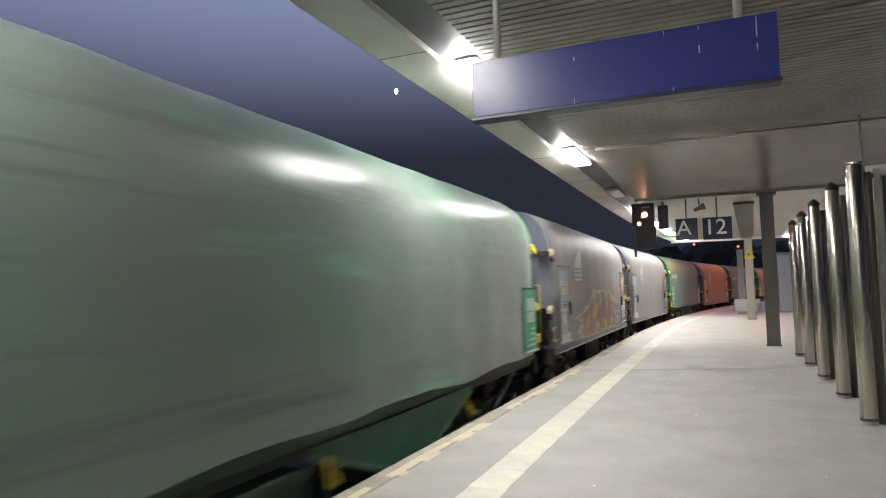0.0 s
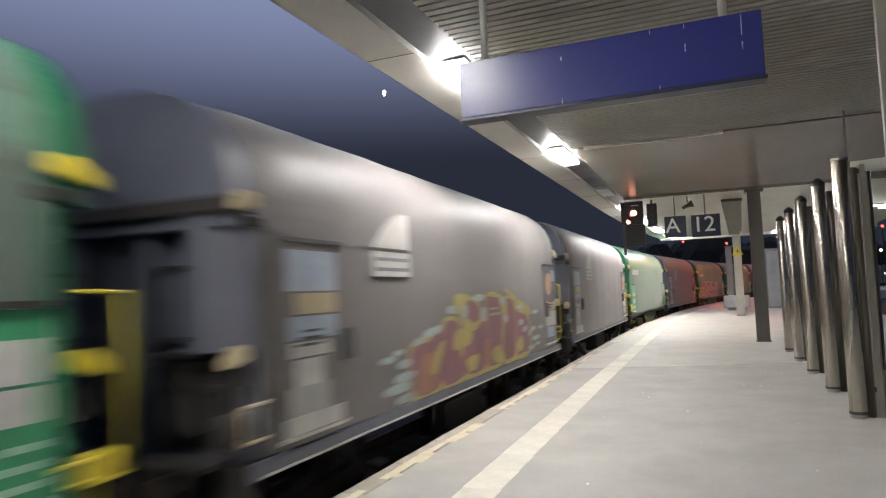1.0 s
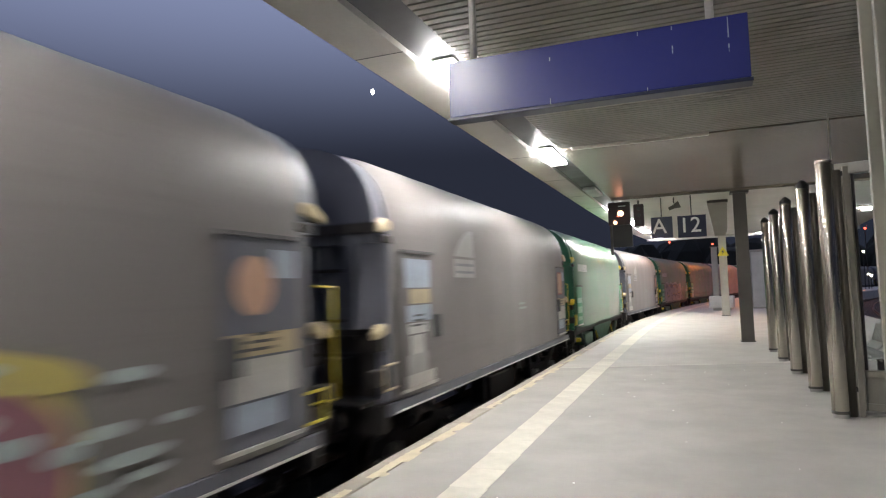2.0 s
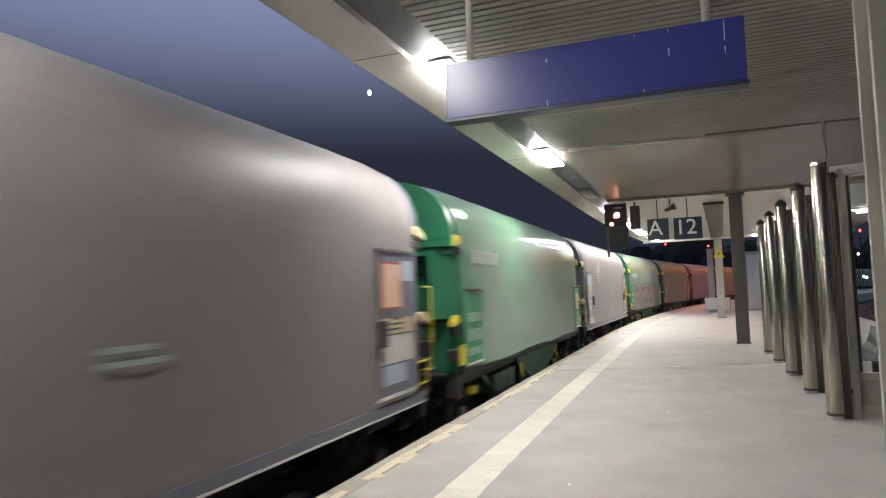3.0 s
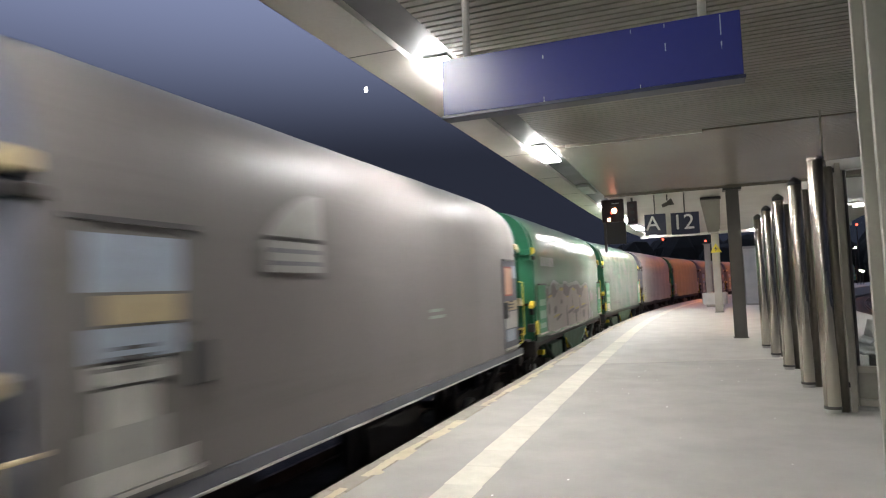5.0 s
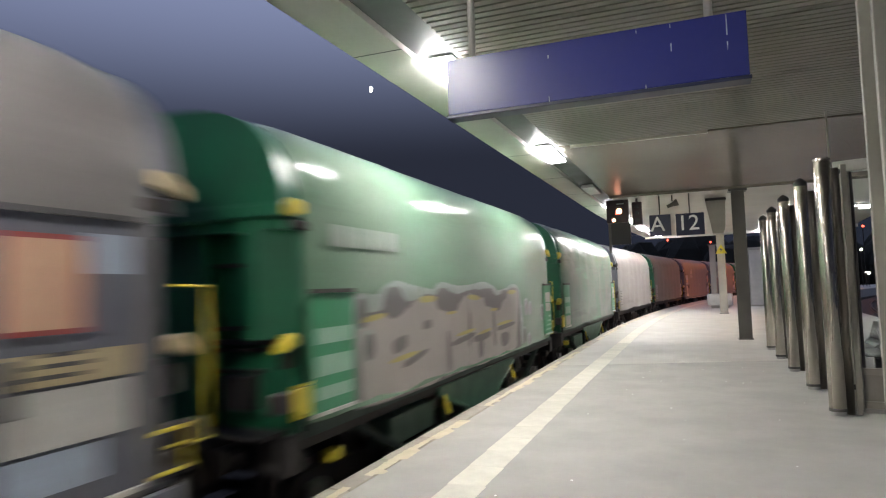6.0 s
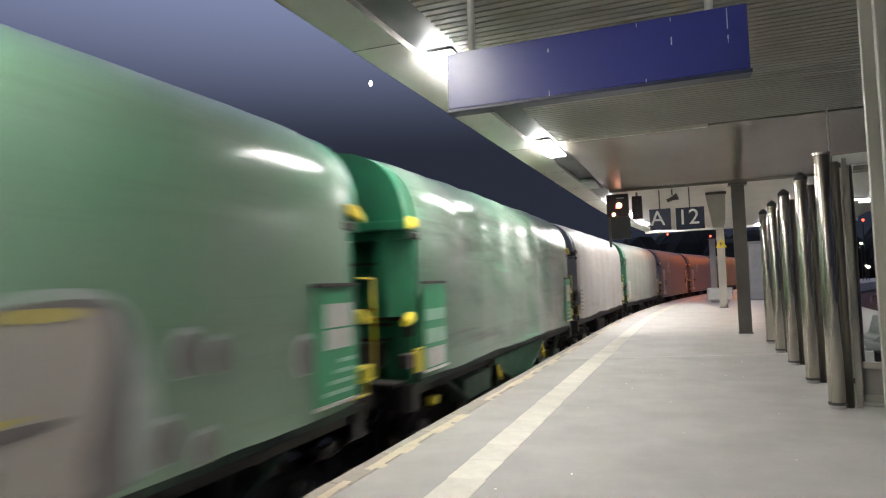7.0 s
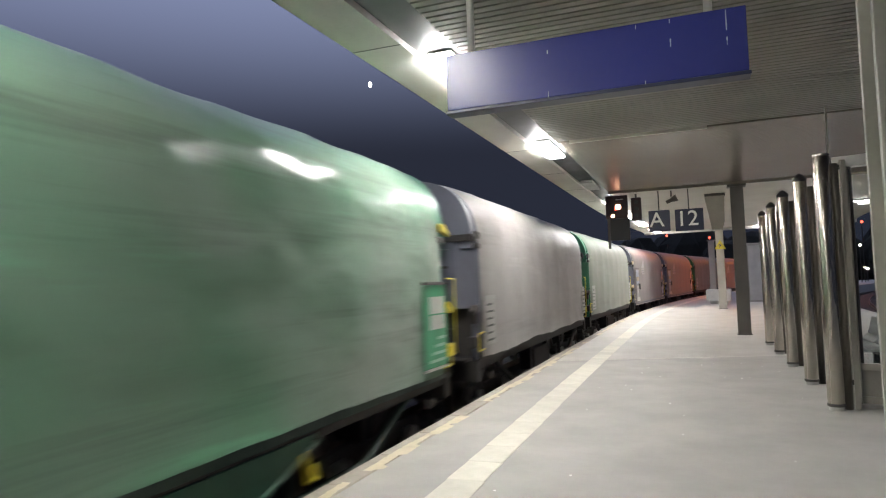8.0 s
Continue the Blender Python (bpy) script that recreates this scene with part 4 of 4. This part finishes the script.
def wagon(tarp, paint, style, label, seed):
    t = thing("freight_wagon", label, "wagon", "freight train wagons")
    part("hood", hood_mesh({"tarp_green": 0.2, "tarp_green_dirty": 0.45, "tarp_green_art": 0.3, "tarp_grey": 0.3, "tarp_grey_art": 0.3, "tarp_white": 0.5, "tarp_pale_green": 0.5}.get(tarp, 1.0), 0.0 if style == "grey" else 1.0, seed), M[tarp], t, smooth=True)
    frame_mat = M[paint]
    # side sills and floor
    part("floor", boxes((-1.38, 1.38, -5.5, 5.5, 1.04, 1.19)), M["rust"], t)
    for s in (-1, 1):
        if style == "grey":
            part("side_sill", boxes((s * 1.43, s * 1.49, -5.4, 5.4, 1.06, 1.195), bevel=0.006), frame_mat, t)
            part("hem_rail", boxes((s * 1.492, s * 1.505, -5.3, 5.3, 1.07, 1.09)), M["frame_white"], t)
        else:
            part("side_sill", boxes((s * 1.36, s * 1.425, -5.3, 5.3, 1.14, 1.62), bevel=0.006), M["sill_green"] if style == "green" else M["rust"], t)
        bm = boxes((s * 1.28, s * 1.36, -3.2, 3.2, 0.42, 0.56))
        for a, b in ((-4.2, -3.0), (4.2, 3.0)):
            b2 = tubes([(s * 1.32, a, 1.05), (s * 1.32, b, 0.5)], 0.06, 6)
            me = bpy.data.meshes.new("tmp")
            b2.to_mesh(me)
            b2.free()
            bm.from_mesh(me)
            bpy.data.meshes.remove(me)
        for y in (-1.6, 0, 1.6):
            box(bm, s * 1.28, s * 1.36, y - 0.06, y + 0.06, 0.56, 1.04)
        part("truss", bm, M["sill_green"] if style == "green" else M["rust"], t)
        if style == "green":
            ob = part("belly_plate", prism([(-1.95, 1.10), (-1.95, 1.02), (-0.40, 0.52), (0.40, 0.52), (1.95, 1.02), (1.95, 1.10)], -0.02, 0.02), M["box_green"], t, "grimy green fish-belly plate")
            ob.matrix_basis = pose(s * 1.385, 0, 0, 0, 0, 90)
            part("belly_tube", tubes([(s * 1.40, -2.0, 1.03), (s * 1.40, -0.42, 0.50), (s * 1.40, 0.42, 0.50), (s * 1.40, 2.0, 1.03)], 0.022, 8), M["tube_green"], t, smooth=True)
            part("side_box", boxes((s * 1.05, s * 1.36, -3.4, -2.0, 0.60, 0.95), bevel=0.03), M["box_dusty"], t)
            for y in (-1.72, 1.80):
                part("release_hook", tubes([(s * 1.42, y - 0.07, 0.98), (s * 1.46, y - 0.07, 0.74), (s * 1.46, y + 0.07, 0.70), (s * 1.42, y + 0.07, 0.84)], 0.017, 8), M["yellow"], t, "yellow release hook", smooth=True)
        else:
            part("brake_box", boxes((s * 1.0, s * 1.36, -1.3, 0.3, 0.50, 0.96), bevel=0.03), M["rust"], t)
    # ends
    for e in (-1, 1):
        y0, y1 = e * (LEN / 2 - 0.02), e * (LEN / 2 + 0.06)
        rim = prism(hood_outline(grow=-0.05), min(y0, y1), max(y0, y1))
        part("end_wall", rim, frame_mat, t)
        upper = [(x * 0.965, z) for x, z in hood_outline(grow=-0.03) if z > 3.0]
        part("end_hood", prism(upper, min(y1, y1 + e * 0.22), max(y1, y1 + e * 0.22)), frame_mat, t)
        part("end_beam", boxes((-1.42, 1.42, y1 + 0.001 * e, y1 + e * 0.30, 3.16, 3.28), bevel=0.01), M["rust"] if paint == "wagon_grey" else frame_mat, t)
        for x in (-0.4, 0.4):
            part("end_post", boxes((x - 0.07, x + 0.07, y1 + 0.001 * e, y1 + e * 0.14, 1.2, 3.159), bevel=0.01), frame_mat, t)
        for s in (-1, 1):
            # chamfered corner panel above, open dark corner below
            bm = bmesh.new()
            foot = [(s * 1.40, y1), (s * 1.40, y1 + e * 0.03), (s * 1.12, y1 + e * 0.26), (s * 0.98, y1 + e * 0.26), (s * 0.98, y1)]
            a = [bm.verts.new((x, y, 2.06)) for x, y in foot]
            b = [bm.verts.new((x, y, 3.158)) for x, y in foot]
            bm.faces.new(a)
            bm.faces.new(b)
            for k in range(5):
                bm.faces.new((a[k], a[(k + 1) % 5], b[(k + 1) % 5], b[k]))
            part("corner_panel", bm, frame_mat, t)
            part("corner_post", boxes((s * 1.30, s * 1.38, y1 + 0.001 * e, y1 + e * 0.09, 1.2, 2.058), bevel=0.006), frame_mat, t)
            part("lower_panel", boxes((s * 0.5, s * 1.29, y1 + 0.001 * e, y1 + e * 0.02, 1.25, 2.05)), frame_mat if style == "green" else M["rust"], t)
            part("cross_bar", boxes((s * 0.5, s * 1.40, y1 + e * 0.02, y1 + e * 0.10, 2.0, 2.05)), M["rust"], t)
            part("hand_brake_box", boxes((s * 0.62, s * 0.98, y1 + e * 0.021, y1 + e * 0.16, 1.40, 1.72), bevel=0.02), M["rust"], t)
        for z in (1.75, 1.95, 2.15, 2.75):
            for x in (-0.76, 0.76):
                part("end_rib", boxes((x - 0.28, x + 0.28, y1 + e * 0.001, y1 + e * 0.06, z - 0.02, z + 0.02)), M["rust"], t)
        part("headstock", boxes((-1.42, 1.42, e * 5.28, e * 5.50, 0.86, 1.195), bevel=0.01), M["rust"], t)
        part("end_platform", boxes((-1.3, 1.3, e * 5.37, e * 5.74, 1.196, 1.24), bevel=0.006), M["rust"], t)
        for s in (-1, 1):
            bm = bmesh.new()
            tube(bm, (s * 0.875, e * 5.5, 1.03), (s * 0.875, e * 5.80, 1.03), 0.12)
            part("buffer_sleeve", bm, M["rust"], t, smooth=False)
            bm = lathe([(0.08, 0.0), (0.08, 0.1), (0.22, 0.13), (0.225, 0.17), (0.15, 0.19)], 24)
            ob = part("buffer_head", bm, M["tyre"], t)
            ob.matrix_basis = pose(s * 0.875, e * 5.82, 1.03, -90 * e, 0, 0)
            hook = M["yellow" if style == "green" else "cream"] if style != "white" else M["rust"]

            def wedge(name, ya, yb, z, h):
                """A slanted cast hook at the wagon's corner."""
                bm = prism([(0.0, -h * 0.5), (1.0, -h * 0.15), (1.0, h * 0.45), (0.55, h * 0.6), (0.0, 0.0)], -0.06, 0.06)
                for v in bm.verts:
                    v.co = Vector((s * 1.40 + v.co.y, ya + (yb - ya) * v.co.x, z + v.co.z))
                bmesh.ops.bevel(bm, geom=list(bm.edges), offset=0.015, segments=1, affect="EDGES")
                part(name, bm, hook, t)

            wedge("corner_cap", e * 5.56, e * 5.24, 3.24, 0.17)
            part("cap_bracket", boxes((s * 1.28, s * 1.44, e * 5.16, e * 5.38, 3.05, 3.14), bevel=0.02), M["rust"], t)
            wedge("hook_plate", e * 5.62, e * 5.40, 2.12 if e > 0 else 2.02, 0.16)
            part("hook_arm", boxes((s * 1.32, s * 1.40, e * 5.36, e * 5.50, 1.80, 2.0)), M["rust"], t)
            low = 1.30 if e > 0 else 1.36
            part("grab_handle", tubes([(s * 1.46, e * 5.22, low), (s * 1.46, e * 5.50, low), (s * 1.46, e * 5.50, low + 0.28), (s * 1.46, e * 5.22, low + 0.28)], 0.016, 8), M["yellow"] if style != "grey" or e > 0 else M["cream"], t, smooth=True)
            part("tread", boxes((s * 1.30, s * 1.46, e * 5.46, e * 5.66, 1.42, 1.60), bevel=0.02), M["yellow"] if style != "grey" and e > 0 else M["rust"], t)
            if style == "green" and e < 0:
                part("step_plate", boxes((s * 1.462, s * 1.485, e * 5.25, e * 5.49, low + 0.02, low + 0.26), bevel=0.006), M["yellow"], t, "yellow step plate")
                part("catch_plate", boxes((s * 1.462, s * 1.48, e * 4.98, e * 5.16, low + 0.16, low + 0.36), bevel=0.006), M["dull_yellow"], t, "dull yellow catch plate")
            part("step", boxes((s * 1.22, s * 1.46, e * 5.12, e * 5.46, 0.50, 0.54), (s * 1.22, s * 1.25, e * 5.12, e * 5.15, 0.54, 0.9), (s * 1.22, s * 1.25, e * 5.43, e * 5.46, 0.54, 0.9)), M["rust"], t)
            part("axle_marker", boxes((s * 1.30, s * 1.46, e * 4.69, e * 4.80, 0.82, 0.94), bevel=0.02), M["yellow"] if style == "green" and e < 0 else M["rust"], t)
        rail_y = e * 5.72
        for s in ((1, -1) if e > 0 else ()):
            part("handrail", tubes([(s * 1.45, e * 5.36, 1.47), (s * 1.45, rail_y, 1.44), (s * 1.45, rail_y, 2.54), (s * 1.45, e * 5.40, 2.55)], 0.011, 8), M["yellow"], t, smooth=True)
        # bogie under each end
        by = e * 3.75
        for s in (-1, 1):
            bm = prism([(-1.35, 0.52), (-1.25, 0.66), (-0.5, 0.70), (-0.4, 0.62), (0.4, 0.62), (0.5, 0.70), (1.25, 0.66), (1.35, 0.52), (1.2, 0.36), (0.6, 0.36), (0.45, 0.30), (-0.45, 0.30), (-0.6, 0.36), (-1.2, 0.36)], -0.05, 0.05)
            ob = part("bogie_frame", bm, M["rust"], t)
            ob.matrix_basis = pose(s * 1.02, by, 0, 0, 0, 90)
            for y in (by - 0.9, by + 0.9):
                bm = bmesh.new()
                tube(bm, (s * 1.08, y, 0.46), (s * 1.20, y, 0.46), 0.13)
                part("axle_box", bm, M["plate_white"], t, "dusty pale axle box cover")
        part("bolster", boxes((-1.0, 1.0, by - 0.15, by + 0.15, 0.60, 1.039)), M["rust"], t)
    wheels = [wheelset(t, y) for y in (-4.65, -2.85, 2.85, 4.65)]
    # plates on the sides
    for s in (-1, 1):
        x0, x1 = s * (HALF + 0.014), s * (HALF + 0.022)
        for e in (-1, 1):
            a, b = (e * 5.25, e * 4.45) if style != "grey" else (e * 5.06, e * 4.06)
            if style == "green" and not (tarp == "tarp_green_dirty" and e < 0):
                part("placard", boxes((x0, x1, a, b, 1.35, 2.46), bevel=0.002), M["placard_green"], t, "bright green data plate")
                part("placard_edge", boxes((x0, x1 + s * 0.02, a, b, 2.462, 2.50)), M["rust"], t)
                if e > 0:
                    part("placard_label", boxes((x1 + s * 0.001, x1 + s * 0.004, e * 5.15, e * 4.65, 1.86, 2.05), (x1 + s * 0.001, x1 + s * 0.004, e * 5.15, e * 4.65, 2.07, 2.30)), M["plate_white"], t, "white label with unreadable print")
                    part("print_bar", boxes(*[(x1 + s * 0.001, x1 + s * 0.003, e * 5.18, e * (4.6 + 0.1 * k), 1.42 + 0.1 * k, 1.46 + 0.1 * k) for k in range(4)]), M["plate_pale_green"], t)
                else:
                    for z0, z1 in ((1.98, 2.13), (1.68, 1.87), (1.46, 1.58)):
                        part("print_bar", boxes((x1 + s * 0.001, x1 + s * 0.004, e * 5.17, e * (4.50 + 0.03 * (z0 < 1.5)), z0, z1)), M["plate_pale_green"], t, "pale green block of unreadable print")
                    if tarp == "tarp_green_wrinkled":
                        part("paper_sheet", boxes((x1 + s * 0.005, x1 + s * 0.007, e * 5.16, e * 4.56, 1.37, 1.62)), M["plate_white"], t, "white paper sheet")
                part("placard_sill", boxes((x0, x1 + s * 0.02, a, b, 1.318, 1.348)), M["frame_white"], t)
            if style == "grey":
                part("placard", boxes((x0, x1, a, b, 1.30, 2.95), bevel=0.002), M["wagon_grey" if e > 0 else "tarp_grey"], t, "grey data panel")
                part("placard_sill", boxes((x0, x1 + s * 0.02, a, b, 1.265, 1.298)), M["frame_white"], t)
                part("placard_edge", boxes((x0, x1 + s * 0.02, a, b, 2.952, 2.985)), M["ink"], t)
                lo, hi = (a, b) if e < 0 else (b, a)
                w = hi - lo
                if e < 0:
                    specs = [("placard_blue", 0.10, 0.88, 2.52, 2.88), ("cream", 0.22, 0.86, 2.32, 2.50), ("placard_blue", 0.12, 0.86, 2.10, 2.30), ("plate_white", 0.14, 0.74, 1.95, 2.08), ("plate_white", 0.20, 0.62, 1.52, 1.93), ("worn_emblem", 0.10, 0.70, 1.40, 1.70), ("plate_white", 0.04, 0.92, 1.305, 1.46)]
                else:
                    specs = [("placard_blue", 0.62, 0.95, 2.62, 2.86), ("cream", 0.05, 0.95, 2.00, 2.18), ("plate_white", 0.05, 0.92, 1.66, 1.98), ("placard_blue", 0.08, 0.70, 1.42, 1.64)]
                    if tarp == "tarp_grey":
                        specs += [("red_paint", 0.06, 0.60, 2.28, 2.84), ("plate_orange", 0.09, 0.57, 2.31, 2.81)]
                    disc = bmesh.new()
                    tube(disc, (x1 + s * 0.001, lo + 0.38 * w, 2.56), (x1 + s * 0.012, lo + 0.38 * w, 2.56), 0.24, seg=24)
                    if tarp == "tarp_grey":
                        disc.free()
                    else:
                        part("hazard_disc", disc, M["plate_orange"], t, "round peach-orange hazard label")
                for n, (mat, u0, u1, z0, z1) in enumerate(specs):
                    part("placard_label", boxes((x1 + s * (0.001 + 0.003 * n), x1 + s * (0.003 + 0.003 * n), lo + u0 * w, lo + u1 * w, z0, z1)), M[mat], t, "label with unreadable print")
                part("print_bar", boxes(*[(x1 + s * 0.024, x1 + s * 0.026, lo + (0.2 + 0.05 * (k % 3)) * w, lo + (0.58 + 0.04 * (k % 2)) * w, 2.04 + 0.06 * k, 2.065 + 0.06 * k) for k in range(3)]), M["ink"], t)
                part("lock_box", boxes((x1, x1 + s * 0.05, hi - 0.06 if e < 0 else lo, hi + 0.14 if e < 0 else lo + 0.16, 1.86, 2.16), bevel=0.01), M["ink"], t)
            if style == "white":
                part("placard", boxes((x0, x1, e * 5.2, e * 4.62, 1.42, 2.25), bevel=0.002), M["worn_emblem"], t, "dirty pale data plate")
                part("print_bar", boxes(*[(x1 + s * 0.001, x1 + s * 0.003, e * 5.12, e * (4.72 + 0.08 * (k % 2)), 1.48 + 0.12 * k, 1.515 + 0.12 * k) for k in range(6)]), M["ink"], t)
        if style == "grey":
            part("print_bar", boxes(*[(x0, x1 - s * 0.004, 0.4, 0.95 - 0.1 * k, 2.06 + 0.09 * k, 2.10 + 0.09 * k) for k in range(2)]), M["worn_print"], t)
            # plain white quarter-round emblem over two bars
            y0, pale = (-3.42, M["plate_white"]) if tarp == "tarp_grey_art" else (-3.20, M["worn_emblem"])
            arc = [(y0, 2.975), (y0 + 0.90, 2.975), (y0 + 0.90, 3.40), (y0 + 0.70, 3.385), (y0 + 0.48, 3.32), (y0 + 0.27, 3.21), (y0 + 0.09, 3.07)]
            part("emblem", hood_patch(arc, s, 0.016), pale, t, "white quarter-round emblem")
            part("emblem_bar", boxes((x0, x1, y0, y0 + 0.90, 2.66, 2.935)), pale, t)
            part("emblem_print", boxes(*[(x1 + s * 0.001, x1 + s * 0.003, y0 + 0.08 + 0.27 * k, y0 + 0.28 + 0.27 * k, z, z + 0.04) for k in range(3) for z in (2.72, 2.83)]), M["wagon_grey"], t)
        elif tarp in ("tarp_green", "tarp_green_art"):
            for k in range(5):
                y0 = -4.85 + 0.31 * k
                part("emblem_letter", hood_patch([(y0, 2.92), (y0 + 0.28, 2.92), (y0 + 0.28, 3.14), (y0, 3.14)], s, 0.012), M["worn_print"], t, "pale worn unreadable lettering")
    if tarp == "tarp_grey_art":
        pink_graffiti(t)
    if tarp == "tarp_green_art":
        grey_graffiti(t)
    return t


STYLES = dict(
    dirty=("tarp_green_dirty", "wagon_green", "green", "covered freight wagon with dirty grey-green tarpaulin"),
    grey_art=("tarp_grey_art", "wagon_grey", "grey", "grey covered freight wagon with pink and yellow graffiti"),
    grey=("tarp_grey", "wagon_grey", "grey", "slate grey covered freight wagon with white emblem"),
    green=("tarp_green", "wagon_green", "green", "green covered freight wagon with yellow fittings"),
    green_art=("tarp_green_art", "wagon_green", "green", "green covered freight wagon with grey graffiti letters"),
    wrinkled=("tarp_green_wrinkled", "wagon_green", "green", "covered freight wagon with wrinkled green tarpaulin"),
    white=("tarp_white", "wagon_grey", "white", "pale grey covered freight wagon with creased tarpaulin"),
    pale=("tarp_pale_green", "wagon_green", "white", "faded green covered freight wagon"))
ORDER = ["green", "dirty", "grey_art", "grey", "green", "grey", "green_art", "wrinkled", "white", "pale", "grey", "grey", "pale", "grey", "white", "dirty"]
masters, TRAIN = {}, []
for index, style in enumerate(ORDER):
    if style in masters:
        w = copy_thing(masters[style], pose(0, 0, 0))
    else:
        w = masters[style] = wagon(*STYLES[style], 3.7 * len(masters) + 1.0)
    TRAIN.append((index - 1, w))

# ---------------------------------------------------------------- edge stones and the white line, stone by stone
coping = tagged(new("platform_edge"), "worn concrete platform edge stones with flaking cream paint", "platform edge", kind="structure")


def stone(x0, x1, length, z0, z1, bevel):
    me = bpy.data.meshes.new("stone")
    bm = boxes((x0, x1, 0, length, z0, z1), bevel=0)
    bmesh.ops.bevel(bm, geom=[e for e in bm.edges if all(v.co.z > z1 - 1e-4 for v in e.verts)], offset=bevel, segments=1, affect="EDGES")
    bm.to_mesh(me)
    bm.free()
    return me


def laid(name, me, mat, parent, x, y, z=0.0):
    if not me.materials:
        me.materials.append(mat)
    ob = new(name, me)
    ob.parent = parent
    ob.matrix_basis = on_plan(x, y, z)
    return ob


edge_mesh = stone(0.0, 0.235, 0.992, -0.088, 0.004, 0.012)
rng = random.Random(11)
for i in range(96):
    laid("edge_stone", edge_mesh, M["coping"], coping, EDGE_X + rng.uniform(-0.006, 0.004), -6 + i, rng.uniform(-0.002, 0.002))
line = tagged(new("safety_line"), "worn white safety line along the platform edge", "marking", kind="structure")
line_mesh = stone(0.0, 0.345, 0.594, -0.004, 0.003, 0.001)
for i in range(150):
    laid("line_slab", line_mesh, M["white_line"], line, -2.205 + 0.0008 * max(0.0, 21.0 - i * 0.6) ** 2 + rng.uniform(-0.004, 0.004), -6 + i * 0.6, rng.uniform(0.0, 0.001))
flakes = bmesh.new()
step, before = 0.045, None
for i in range(int(42.0 / step)):
    y = 0.2 + i * step
    wear = noise.noise((y * 0.55, 4.2, 0.3)) + 0.5 * noise.noise((y * 2.3, 1.2, 7.7))
    inner = 0.255 + 0.07 * noise.noise((y * 1.4, 9.1, 2.0)) + 0.035 * math.copysign(1, noise.noise((y * 3.3, 0.4, 5.0))) + rng.uniform(-0.008, 0.008)
    outer = 0.14 + 0.05 * noise.noise((y * 1.1, 2.2, 8.0)) + rng.uniform(-0.012, 0.012)
    if wear < -0.28 or inner - outer < 0.03:
        before = None
        continue
    now = []
    for x in (EDGE_X + outer, EDGE_X + inner):
        px, py, _ = bend(x, y)
        now.append(flakes.verts.new((px, py, 0.0085)))
    if before:
        flakes.faces.new((before[0], before[1], now[1], now[0]))
    before = now
tagged(finish("paint_flakes", flakes, M["paint_flake"]), "flaking cream edge paint on the platform edge", "paint", kind="stuff")
tagged(finish("expansion_joint", skew_end(skew_end(boxes((-2.85, 6.39, 14.0, 18.0, -0.02, 0.002)), 14.0, -0.014), 18.0, 0.014), M["pale_joint"]), "pale expansion joint across the platform", "joint", kind="structure")
litter = bmesh.new()
for i in range(26):
    x, y, r = rng.uniform(-1.7, 1.3), rng.uniform(3.5, 14.0), rng.uniform(0.006, 0.014)
    bmesh.ops.create_icosphere(litter, subdivisions=1, radius=r, matrix=Matrix.Translation((x, y, r * 0.3)) @ Matrix.Diagonal((1, 1.3, 0.4, 1)))
tagged(finish("litter", litter, M["white"]), "small white specks of litter on the asphalt", "litter", kind="stuff")


# ---------------------------------------------------------------- what moves
def motions():
    wheel_deg = math.degrees(SPEED / 0.46)
    spin = [(i / 15, i / 15 * wheel_deg) for i in range(121)]
    for k, w in TRAIN:
        rows = []
        for i in range(33):
            t = i * 0.25
            middle = 6.93 + PITCH * (k - 2) - SPEED * (t - 2.0) + LEN / 2
            ax, ay, _ = bend(TRACK_X, middle - 3.75)
            bx, by, _ = bend(TRACK_X, middle + 3.75)
            rows.append((t, pose((ax + bx) / 2, (ay + by) / 2, RAIL_Z, 0, 0, -math.degrees(math.atan2(bx - ax, by - ay)))))
        walk(w, rows)
        for child in w.children:
            if child.name.startswith("wheelset"):
                y = child.matrix_basis.translation.y
                walk(child, [(t, pose(0, y, 0.46, a, 0, 0)) for t, a in spin])


motions()
